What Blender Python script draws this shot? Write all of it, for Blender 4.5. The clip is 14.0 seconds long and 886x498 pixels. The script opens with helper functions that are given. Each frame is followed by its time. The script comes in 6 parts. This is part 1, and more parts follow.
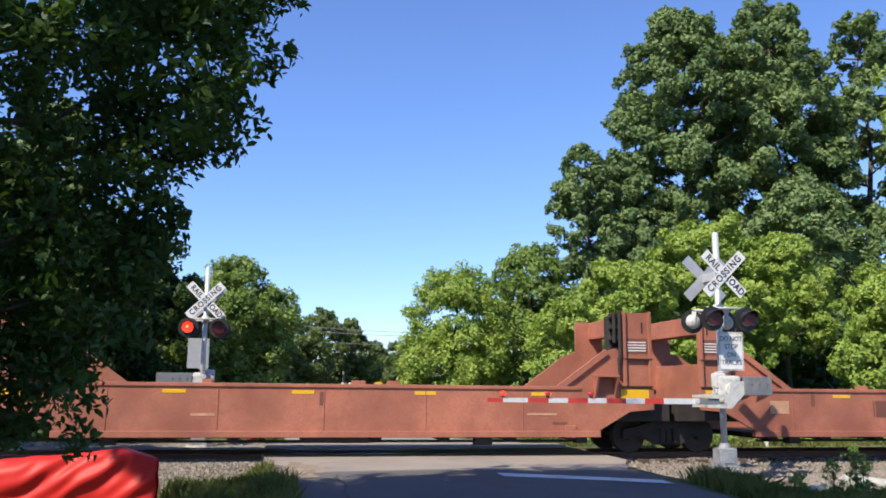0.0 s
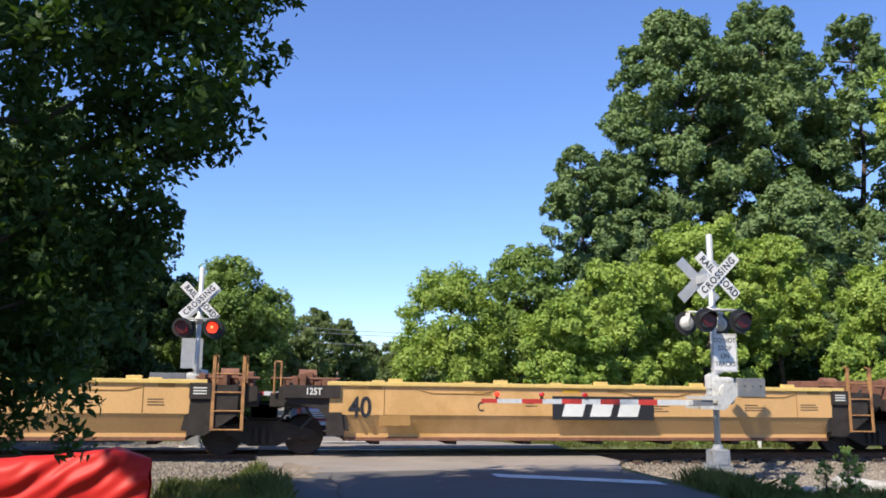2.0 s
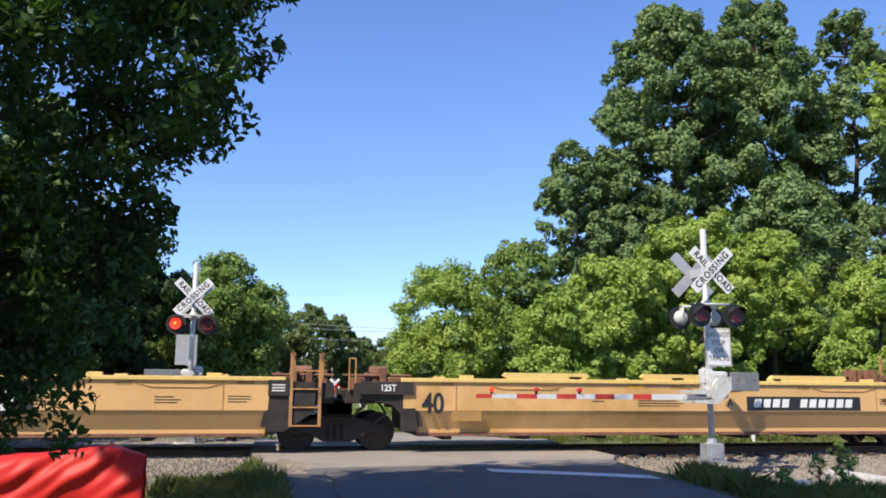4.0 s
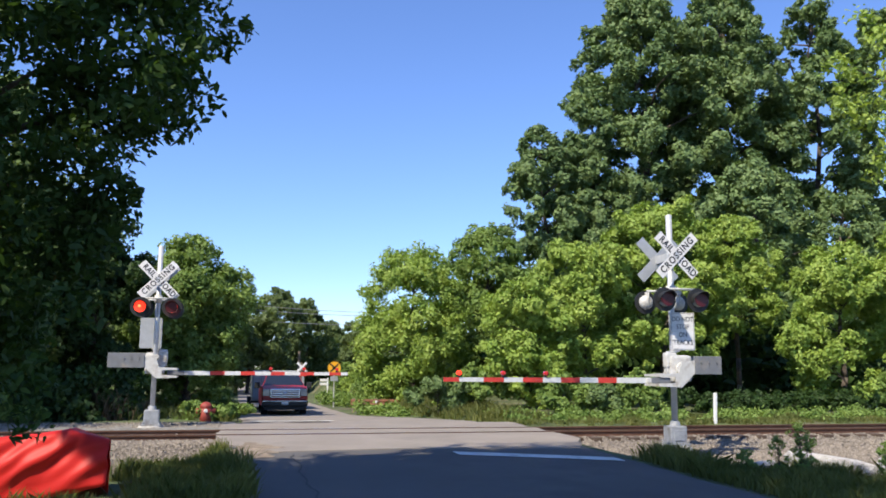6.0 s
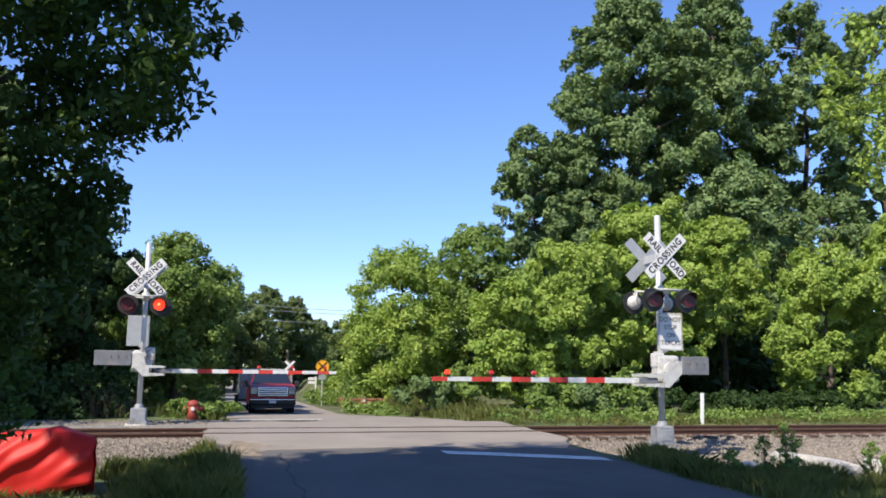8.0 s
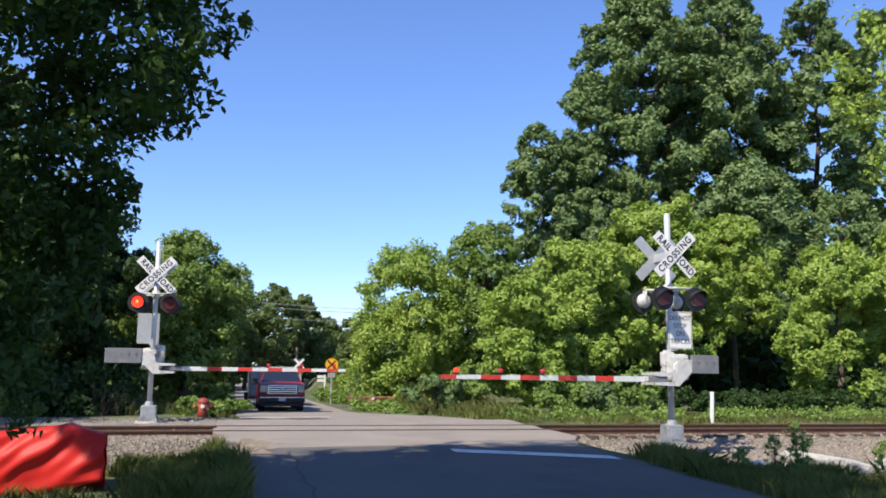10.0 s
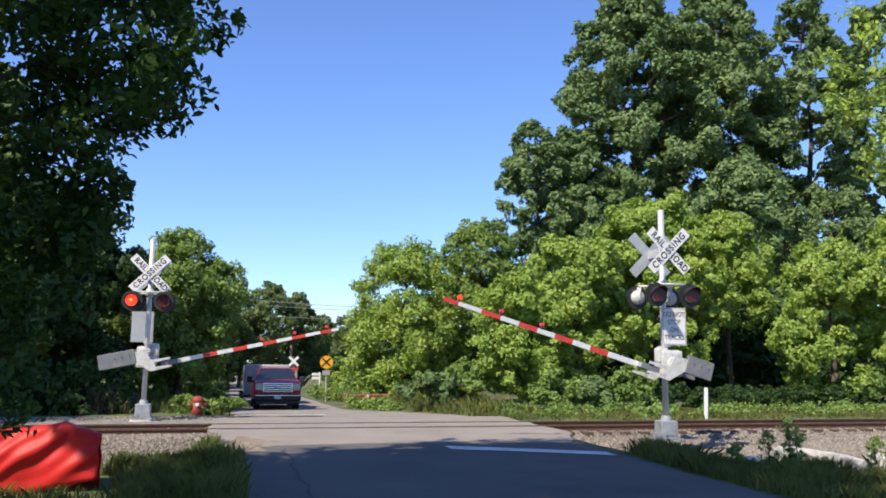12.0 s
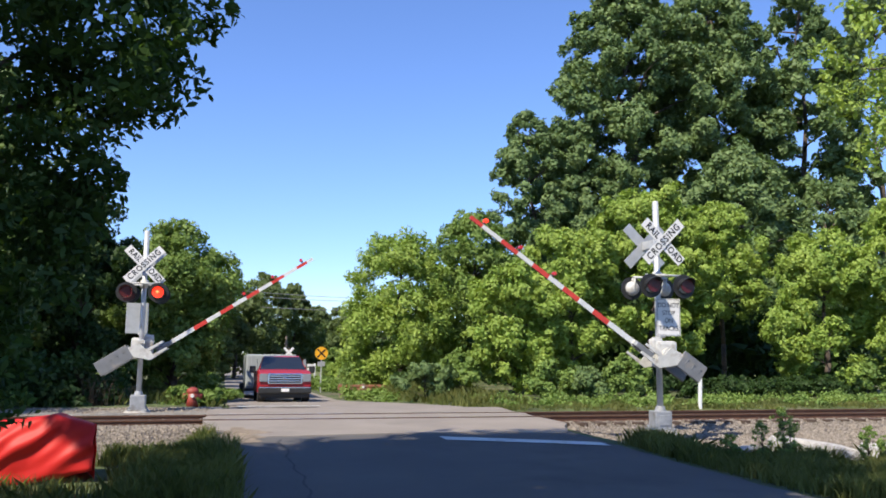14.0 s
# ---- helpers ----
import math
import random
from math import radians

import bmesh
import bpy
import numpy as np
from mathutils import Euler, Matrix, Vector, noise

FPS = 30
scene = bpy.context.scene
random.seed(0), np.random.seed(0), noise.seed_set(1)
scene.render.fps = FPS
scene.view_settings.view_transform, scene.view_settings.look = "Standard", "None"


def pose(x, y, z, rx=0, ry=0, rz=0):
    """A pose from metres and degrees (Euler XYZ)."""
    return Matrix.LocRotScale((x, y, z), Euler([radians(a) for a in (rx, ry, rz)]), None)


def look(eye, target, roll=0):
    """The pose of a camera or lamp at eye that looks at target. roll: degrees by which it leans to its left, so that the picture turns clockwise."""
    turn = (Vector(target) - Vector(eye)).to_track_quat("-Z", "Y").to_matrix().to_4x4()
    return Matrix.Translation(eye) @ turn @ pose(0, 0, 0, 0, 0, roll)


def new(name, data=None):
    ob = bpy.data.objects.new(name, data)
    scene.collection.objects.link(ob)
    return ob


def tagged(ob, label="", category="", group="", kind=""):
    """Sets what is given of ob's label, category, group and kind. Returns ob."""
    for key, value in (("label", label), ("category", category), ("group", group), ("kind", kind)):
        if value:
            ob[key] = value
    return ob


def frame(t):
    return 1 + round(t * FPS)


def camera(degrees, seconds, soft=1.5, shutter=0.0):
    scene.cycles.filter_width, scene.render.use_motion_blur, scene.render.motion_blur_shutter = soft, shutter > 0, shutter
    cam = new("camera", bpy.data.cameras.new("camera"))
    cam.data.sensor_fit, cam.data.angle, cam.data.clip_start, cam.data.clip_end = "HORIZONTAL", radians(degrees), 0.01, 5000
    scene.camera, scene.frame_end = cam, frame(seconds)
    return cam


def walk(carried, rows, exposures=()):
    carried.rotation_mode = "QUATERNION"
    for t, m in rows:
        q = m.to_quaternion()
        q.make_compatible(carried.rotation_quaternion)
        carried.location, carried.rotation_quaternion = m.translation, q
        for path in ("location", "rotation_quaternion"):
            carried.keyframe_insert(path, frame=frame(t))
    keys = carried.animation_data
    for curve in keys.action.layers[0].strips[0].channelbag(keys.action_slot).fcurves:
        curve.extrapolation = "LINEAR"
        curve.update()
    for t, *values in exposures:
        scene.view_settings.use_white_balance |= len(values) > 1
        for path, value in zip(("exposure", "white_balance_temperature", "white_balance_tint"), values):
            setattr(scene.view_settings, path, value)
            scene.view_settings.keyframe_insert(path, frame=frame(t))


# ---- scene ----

# ---------------------------------------------------------------- camera
EYE = (0.0, 0.0, 1.62)
cam = camera(56.0, 14.0, soft=1.75, shutter=0.0)
TURNS = [(0.0, -10.774, 9.576, -0.534), (0.5, -10.925, 9.628, -0.602), (1.0, -10.929, 9.744, -0.608),
         (1.5, -11.091, 9.741, -0.623), (2.0, -11.178, 9.629, -0.675), (4.5, -11.857, 9.077, -0.191),
         (5.0, -13.132, 8.284, -0.088), (5.5, -13.774, 8.166, -0.258), (6.0, -13.749, 8.238, -0.434),
         (6.5, -14.0, 8.4, -0.6), (7.0, -14.193, 8.482, -0.663), (7.5, -14.359, 8.415, -0.645),
         (8.0, -14.541, 8.191, -0.699), (10.5, -13.86, 8.063, -0.816), (11.0, -14.118, 8.178, -0.68),
         (11.5, -14.152, 8.102, -0.569), (12.0, -14.289, 7.87, -0.562), (12.5, -14.405, 7.508, -0.561),
         (13.0, -14.481, 7.296, -0.574), (13.5, -14.591, 7.269, -0.521), (14.0, -14.629, 7.262, -0.491)]
walk(cam, [(t, pose(*EYE, 90 + pitch, roll, yaw)) for t, yaw, pitch, roll in TURNS],
     exposures=[(0.0, 0.56), (14.0, 0.56)])

# ---------------------------------------------------------------- light
SUN_EL, SUN_DIR = 49.0, Vector((-0.78, -0.62, 0)).normalized()
world = bpy.data.worlds.new("sky")
scene.world = world
world.use_nodes = True
wn = world.node_tree
sky = wn.nodes.new("ShaderNodeTexSky")
sky.sky_type, sky.sun_disc = "NISHITA", False
sky.sun_elevation = radians(SUN_EL)
sky.sun_rotation = math.atan2(SUN_DIR.x, SUN_DIR.y)
sky.air_density, sky.dust_density, sky.ozone_density = 1.15, 0.0, 6.0
sky.altitude = 900
deep = wn.nodes.new("ShaderNodeVectorMath")      # a clear, deep blue summer sky
deep.operation = "MULTIPLY"
deep.inputs[1].default_value = (0.90, 0.94, 1.17)
wn.links.new(sky.outputs[0], deep.inputs[0])
wn.links.new(deep.outputs[0], wn.nodes["Background"].inputs[0])
wn.nodes["Background"].inputs[1].default_value = 0.13
sun = new("sun", bpy.data.lights.new("sun", "SUN"))
sun.data.energy, sun.data.angle, sun.data.color = 4.9, radians(0.53), (1.0, 0.91, 0.76)
to_sun = SUN_DIR * math.cos(radians(SUN_EL)) + Vector((0, 0, math.sin(radians(SUN_EL))))
sun.matrix_world = look(to_sun * 60, (0, 0, 0))


# ---------------------------------------------------------------- materials
def mat(name, base, rough=0.6, metal=0.0, var=0.15, scale=6.0, bump=0.15, stain=None, amount=0.5, fine=60.0, coat=0.0, space="Object"):
    """A principled surface with colour varied at two scales, a bump, and optional stains of another colour."""
    m = bpy.data.materials.new(name)
    m.use_nodes = True
    t = m.node_tree
    b = t.nodes["Principled BSDF"]
    co = t.nodes.new("ShaderNodeTexCoord")
    big, small = t.nodes.new("ShaderNodeTexNoise"), t.nodes.new("ShaderNodeTexNoise")
    for n, sc, det in ((big, scale, 5), (small, fine, 3)):
        n.inputs["Scale"].default_value, n.inputs["Detail"].default_value = sc, det
        t.links.new(co.outputs[space], n.inputs["Vector"])
    ramp = t.nodes.new("ShaderNodeMapRange")
    ramp.inputs["From Min"].default_value, ramp.inputs["From Max"].default_value = 0.3, 0.7
    ramp.inputs["To Min"].default_value, ramp.inputs["To Max"].default_value = 1 - var, 1 + var
    t.links.new(big.outputs["Fac"], ramp.inputs["Value"])
    ramp2 = t.nodes.new("ShaderNodeMapRange")
    ramp2.inputs["From Min"].default_value, ramp2.inputs["From Max"].default_value = 0.3, 0.7
    ramp2.inputs["To Min"].default_value, ramp2.inputs["To Max"].default_value = 1 - var * 0.6, 1 + var * 0.6
    t.links.new(small.outputs["Fac"], ramp2.inputs["Value"])
    mul = t.nodes.new("ShaderNodeMath")
    mul.operation = "MULTIPLY"
    t.links.new(ramp.outputs[0], mul.inputs[0])
    t.links.new(ramp2.outputs[0], mul.inputs[1])
    col = t.nodes.new("ShaderNodeVectorMath")
    col.operation = "SCALE"
    col.inputs[0].default_value = base
    t.links.new(mul.outputs[0], col.inputs["Scale"])
    out = col.outputs[0]
    if stain:
        st = t.nodes.new("ShaderNodeTexNoise")
        st.inputs["Scale"].default_value, st.inputs["Detail"].default_value = scale * 0.6, 8
        st.inputs["Roughness"].default_value = 0.65
        t.links.new(co.outputs[space], st.inputs["Vector"])
        lim = t.nodes.new("ShaderNodeMapRange")
        lim.inputs["From Min"].default_value, lim.inputs["From Max"].default_value = 0.62 - amount * 0.25, 0.72 - amount * 0.12
        t.links.new(st.outputs["Fac"], lim.inputs["Value"])
        mix = t.nodes.new("ShaderNodeMix")
        mix.data_type = "RGBA"
        mix.inputs["B"].default_value = (*stain, 1)
        mix.inputs[7].default_value = (*stain, 1)
        t.links.new(lim.outputs[0], mix.inputs[0])
        t.links.new(out, mix.inputs[6])
        out = mix.outputs[2]
    t.links.new(out, b.inputs["Base Color"])
    b.inputs["Roughness"].default_value, b.inputs["Metallic"].default_value = rough, metal
    b.inputs["Coat Weight"].default_value = coat
    if bump:
        bp = t.nodes.new("ShaderNodeBump")
        bp.inputs["Strength"].default_value, bp.inputs["Distance"].default_value = bump, 0.02
        t.links.new(small.outputs["Fac"], bp.inputs["Height"])
        t.links.new(bp.outputs[0], b.inputs["Normal"])
    return m


def leaf_mat(name, dark, light, through_light=0.35, rough=0.6):
    """Leaves: colour varied from leaf to leaf, some light passing through."""
    m = bpy.data.materials.new(name)
    m.use_nodes = True
    t = m.node_tree
    b, o = t.nodes["Principled BSDF"], t.nodes["Material Output"]
    g = t.nodes.new("ShaderNodeNewGeometry")
    mix = t.nodes.new("ShaderNodeMix")
    mix.data_type = "RGBA"
    mix.inputs[6].default_value, mix.inputs[7].default_value = (*dark, 1), (*light, 1)
    co, drift = t.nodes.new("ShaderNodeTexCoord"), t.nodes.new("ShaderNodeTexNoise")
    drift.inputs["Scale"].default_value, drift.inputs["Detail"].default_value = 0.55, 3
    t.links.new(co.outputs["Object"], drift.inputs["Vector"])
    spread, add = t.nodes.new("ShaderNodeMapRange"), t.nodes.new("ShaderNodeMath")
    spread.inputs["From Min"].default_value, spread.inputs["From Max"].default_value = 0.3, 0.7
    spread.inputs["To Max"].default_value = 0.55
    t.links.new(drift.outputs["Fac"], spread.inputs["Value"])
    add.operation = "MULTIPLY_ADD"
    add.inputs[1].default_value = 0.45
    t.links.new(g.outputs["Random Per Island"], add.inputs[0])
    t.links.new(spread.outputs[0], add.inputs[2])
    t.links.new(add.outputs[0], mix.inputs[0])
    t.links.new(mix.outputs[2], b.inputs["Base Color"])
    b.inputs["Roughness"].default_value = rough
    b.inputs["Specular IOR Level"].default_value = 0.3
    tr = t.nodes.new("ShaderNodeBsdfTranslucent")
    warm = t.nodes.new("ShaderNodeVectorMath")
    warm.operation = "MULTIPLY"
    warm.inputs[1].default_value = (1.5, 1.5, 0.62)
    t.links.new(mix.outputs[2], warm.inputs[0])
    t.links.new(warm.outputs[0], tr.inputs["Color"])
    sh = t.nodes.new("ShaderNodeMixShader")
    sh.inputs[0].default_value = through_light
    t.links.new(b.outputs[0], sh.inputs[1])
    t.links.new(tr.outputs[0], sh.inputs[2])
    t.links.new(sh.outputs[0], o.inputs["Surface"])
    return m


def glow_mat(name, colour, strength):
    m = bpy.data.materials.new(name)
    m.use_nodes = True
    b = m.node_tree.nodes["Principled BSDF"]
    b.inputs["Base Color"].default_value = (*colour, 1)
    b.inputs["Emission Color"].default_value = (*colour, 1)
    b.inputs["Emission Strength"].default_value = strength
    return m


M_GROUND = mat("earth_and_grass", (0.075, 0.095, 0.03), 0.95, var=0.45, scale=0.7, bump=0.6, stain=(0.16, 0.13, 0.085), amount=0.35, fine=25)
# one asphalt in two tones: near lanes carry shade, the rest stays sunlit
M_ASPHALT_SHADE = mat("worn_asphalt_shade_tone", (0.095, 0.088, 0.082), 0.85, var=0.12, scale=0.5, bump=0.35, stain=(0.065, 0.062, 0.06), amount=0.35, fine=140)
M_ASPHALT_LIT = mat("asphalt_sunlit_tone", (0.25, 0.215, 0.182), 0.85, var=0.10, scale=0.8, bump=0.3, stain=(0.20, 0.172, 0.148), amount=0.4, fine=140)
M_GRAVEL = mat("pale_fine_gravel", (0.2, 0.187, 0.166), 0.95, var=0.35, scale=6, bump=0.7, fine=45)
M_DIRT = mat("sandy_dirt", (0.23, 0.18, 0.13), 0.95, var=0.35, scale=4.0, bump=0.8, stain=(0.12, 0.1, 0.08), amount=0.45, fine=60)
M_CRACK = mat("crack_filler", (0.02, 0.02, 0.02), 0.7, bump=0)
M_LINE = mat("road_paint", (0.62, 0.62, 0.58), 0.7, var=0.15, scale=3, bump=0.2, stain=(0.25, 0.25, 0.24), amount=0.3)
M_BALLAST = mat("ballast_bed", (0.13, 0.108, 0.088), 0.95, var=0.4, scale=9, bump=1.0, fine=40)
M_STONE = mat("ballast_stone", (0.225, 0.19, 0.152), 0.9, var=0.45, scale=11, bump=0.3)
M_TIE = mat("creosoted_wood", (0.075, 0.05, 0.035), 0.9, var=0.3, scale=5, bump=0.5)
M_RAIL = mat("rusty_rail", (0.13, 0.065, 0.04), 0.7, metal=0.3, var=0.2, scale=4, bump=0.3)
M_RAILTOP = mat("polished_rail_head", (0.45, 0.42, 0.40), 0.28, metal=1.0, var=0.08, bump=0)
M_CONCRETE = mat("old_concrete", (0.42, 0.40, 0.37), 0.9, var=0.18, scale=5, bump=0.4, stain=(0.22, 0.20, 0.18), amount=0.4)
M_ALU = mat("aluminium_mast", (0.55, 0.56, 0.57), 0.5, metal=0.4, var=0.1, scale=4, bump=0.05, stain=(0.4, 0.4, 0.4), amount=0.2)
# darker than the mast's aluminium: the shade on the base is in the colour
M_CAST = mat("cast_aluminium_shade_tone", (0.30, 0.31, 0.325), 0.6, metal=0.2, var=0.18, scale=6, bump=0.15, stain=(0.17, 0.16, 0.15), amount=0.5)
M_GREYBOX = mat("grey_painted_steel", (0.17, 0.175, 0.185), 0.6, metal=0.1, var=0.1, scale=5, bump=0.1, stain=(0.24, 0.22, 0.2), amount=0.3)
M_WHITEBOX = mat("white_painted_steel", (0.54, 0.53, 0.50), 0.55, var=0.1, scale=7, bump=0.08, stain=(0.33, 0.29, 0.25), amount=0.4)
M_SIGNWHITE = mat("white_reflective_sheet", (0.72, 0.70, 0.68), 0.65, var=0.06, scale=6, bump=0, stain=(0.5, 0.49, 0.47), amount=0.25)
M_SIGNBACK = mat("bare_aluminium_sheet", (0.46, 0.47, 0.48), 0.5, metal=0.5, var=0.08, bump=0.05)
M_BLACK = mat("matt_black_paint", (0.018, 0.018, 0.018), 0.55, var=0.2, bump=0.05)
M_INK = mat("black_ink", (0.02, 0.02, 0.022), 0.5, var=0.05, bump=0)
M_REDGLASS = mat("dark_red_glass", (0.07, 0.002, 0.003), 0.45, var=0.15, scale=30, bump=0.2, coat=0.1)
M_GLOW = glow_mat("lit_red_lens", (1.0, 0.035, 0.012), 1.3)
M_GLOWHOT = glow_mat("bulb_core", (1.0, 0.22, 0.07), 1.8)
M_ARMLAMP = mat("bright_red_lens", (0.55, 0.02, 0.015), 0.25, var=0.05, bump=0, coat=0.5)
M_REDTAPE = mat("red_reflective_tape", (0.55, 0.045, 0.03), 0.4, var=0.1, scale=8, bump=0.05)
M_WHITETAPE = mat("white_reflective_tape", (0.62, 0.62, 0.60), 0.4, var=0.1, scale=8, bump=0.05)
M_CLOTH = leaf_mat("red_woven_cloth", (0.60, 0.022, 0.017), (0.67, 0.028, 0.022), 0.2, 0.5)
M_REDCAR = mat("faded_oxide_red_paint", (0.395, 0.14, 0.084), 0.75, var=0.18, scale=0.9, bump=0.12, stain=(0.27, 0.09, 0.055), amount=0.75, fine=20)
M_PATCH = mat("brown_paint_patch", (0.17, 0.065, 0.045), 0.75, var=0.15, scale=2, bump=0.1)
M_YELCAR = mat("railcar_yellow_paint", (0.64, 0.372, 0.148), 0.6, var=0.08, scale=0.7, bump=0.08, stain=(0.48, 0.27, 0.08), amount=0.35, fine=20)
M_YELPATCH = mat("ochre_paint_patch", (0.36, 0.2, 0.06), 0.65, var=0.1, bump=0.05)
M_YELBRIGHT = mat("light_yellow_paint", (0.72, 0.5, 0.16), 0.55, var=0.08, bump=0.05)
M_REFLECT = mat("yellow_reflector", (0.75, 0.42, 0.02), 0.35, var=0.05, bump=0)
M_UNDER = mat("grimy_steel", (0.035, 0.028, 0.024), 0.8, metal=0.2, var=0.3, scale=5, bump=0.3)
M_YELRUST = mat("rusty_orange_yellow_paint", (0.42, 0.21, 0.075), 0.7, var=0.2, scale=5, bump=0.15, stain=(0.17, 0.075, 0.04), amount=0.6)
M_TAN = mat("pale_weathered_paint", (0.50, 0.27, 0.16), 0.75, var=0.2, scale=4, bump=0.1)
M_RUSTDARK = mat("dark_red_brown_paint", (0.25, 0.075, 0.055), 0.7, var=0.2, scale=4, bump=0.1)
M_WHEEL = mat("wheel_steel", (0.05, 0.036, 0.03), 0.7, metal=0.3, var=0.2, bump=0.1)
M_WHITETEXT = mat("white_stencil", (0.74, 0.74, 0.70), 0.6, var=0.05, bump=0)
M_RUSTPIPE = mat("rusty_fittings", (0.19, 0.085, 0.05), 0.8, var=0.25, scale=6, bump=0.3)
M_TRUCK = mat("dark_red_car_paint", (0.33, 0.008, 0.014), 0.5, metal=0.0, var=0.04, bump=0, coat=0.12)
M_CHROME = mat("chrome", (0.50, 0.51, 0.55), 0.22, metal=1.0, var=0.03, bump=0)
M_GLASS = mat("dark_windscreen", (0.015, 0.018, 0.022), 0.08, var=0.02, bump=0, coat=1.0)
M_RUBBER = mat("tyre_rubber", (0.02, 0.02, 0.02), 0.85, var=0.2, bump=0.3)
M_HEADLAMP = mat("clear_headlamp", (0.16, 0.16, 0.17), 0.15, var=0.05, bump=0, coat=1.0)
M_TRAILER = mat("white_trailer_skin", (0.34, 0.36, 0.36), 0.45, var=0.05, scale=3, bump=0.05)
M_ORANGE = mat("yellow_sign_sheet", (0.82, 0.40, 0.02), 0.45, var=0.05, bump=0)
M_GUARD = mat("weathered_guardrail", (0.33, 0.14, 0.075), 0.75, var=0.2, scale=4, bump=0.2, stain=(0.2, 0.1, 0.07), amount=0.4)
M_HYDRANT = mat("red_hydrant_paint", (0.26, 0.04, 0.028), 0.6, var=0.15, bump=0.1)
M_WPOST = mat("white_plastic_post", (0.75, 0.75, 0.73), 0.5, var=0.06, bump=0.05)
M_WIRE = mat("power_cable", (0.25, 0.25, 0.27), 0.6, var=0.05, bump=0)
M_BARK = mat("tree_bark", (0.085, 0.065, 0.05), 0.95, var=0.35, scale=4, bump=0.9, fine=30)
M_POLE = mat("weathered_pole_wood", (0.22, 0.17, 0.13), 0.9, var=0.2, bump=0.4)
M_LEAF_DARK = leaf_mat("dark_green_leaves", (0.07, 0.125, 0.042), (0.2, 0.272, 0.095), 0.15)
# darkened leaf tone: the shade of the woods is put into this colour
M_LEAF_SHADE = leaf_mat("green_leaves_shade_tone", (0.02, 0.045, 0.012), (0.05, 0.095, 0.02), 0.25)
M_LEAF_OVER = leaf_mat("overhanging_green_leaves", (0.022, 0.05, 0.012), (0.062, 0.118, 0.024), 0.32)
M_LEAF_MID = leaf_mat("mid_green_leaves", (0.09, 0.165, 0.034), (0.25, 0.335, 0.082), 0.2)
M_LEAF_BRIGHT = leaf_mat("bright_green_leaves", (0.14, 0.24, 0.036), (0.37, 0.455, 0.1), 0.22)
M_LEAF_FAR = leaf_mat("far_green_leaves", (0.085, 0.122, 0.04), (0.165, 0.21, 0.075), 0.3)
M_GRASS = leaf_mat("grass_blades", (0.05, 0.085, 0.02), (0.22, 0.22, 0.07), 0.35)
M_DRYSTEM = leaf_mat("dry_stems", (0.09, 0.065, 0.042), (0.16, 0.12, 0.08), 0.1)


# ---------------------------------------------------------------- mesh tools
def mesh_of(name, bm, material, smooth=False):
    me = bpy.data.meshes.new(name)
    bm.normal_update()
    bm.to_mesh(me)
    bm.free()
    for m in (material if isinstance(material, (list, tuple)) else [material]):
        me.materials.append(m)
    if smooth:
        me.shade_smooth()
    return me


def part(name, bm, material, parent=None, label="", smooth=False):
    """Link a bmesh as one mesh object under a thing or a part."""
    ob = new(name, mesh_of(name, bm, material, smooth))
    ob.parent = parent
    return tagged(ob, label)


def thing(name, m, label, category, group="", kind=""):
    ob = new(name)
    ob.empty_display_size = 0.2
    ob.matrix_basis = m
    return tagged(ob, label, category, group, kind)


def B():
    return bmesh.new()


def box(bm, lo, hi, bevel=0.0, m=None, mi=0):
    """A box from corner lo to corner hi, its edges bevelled."""
    lo, hi = Vector(lo), Vector(hi)
    g = bmesh.ops.create_cube(bm, size=1.0)
    size, mid = hi - lo, (hi + lo) / 2
    bmesh.ops.transform(bm, matrix=Matrix.Translation(mid) @ Matrix.Diagonal((*size, 1)), verts=g["verts"])
    faces = {f for v in g["verts"] for f in v.link_faces}
    verts = set(g["verts"])
    if bevel:
        edges = list({e for v in g["verts"] for e in v.link_edges})
        r = bmesh.ops.bevel(bm, geom=edges, offset=bevel, segments=2, profile=0.6, affect="EDGES")
        verts = {v for v in verts if v.is_valid} | set(r["verts"])
        faces = {f for v in verts for f in v.link_faces}
    for f in faces:
        f.material_index = mi
    if m is not None:
        bmesh.ops.transform(bm, matrix=m, verts=list(verts))
    return bm


def rod(bm, p, q, r0, r1=None, seg=12, mi=0, caps=True):
    """A round bar from p to q, tapering from r0 to r1."""
    p, q = Vector(p), Vector(q)
    r1 = r0 if r1 is None else r1
    d = q - p
    g = bmesh.ops.create_cone(bm, cap_ends=caps, segments=seg, radius1=r0, radius2=r1, depth=d.length)
    m = Matrix.Translation((p + q) / 2) @ d.to_track_quat("Z", "Y").to_matrix().to_4x4()
    bmesh.ops.transform(bm, matrix=m, verts=g["verts"])
    for f in {f for v in g["verts"] for f in v.link_faces}:
        f.material_index = mi
    return bm


def ball(bm, c, r, seg=16, rings=10, squash=(1, 1, 1), mi=0):
    g = bmesh.ops.create_uvsphere(bm, u_segments=seg, v_segments=rings, radius=r)
    bmesh.ops.transform(bm, matrix=Matrix.Translation(c) @ Matrix.Diagonal((*squash, 1)), verts=g["verts"])
    for f in {f for v in g["verts"] for f in v.link_faces}:
        f.material_index = mi
    return bm


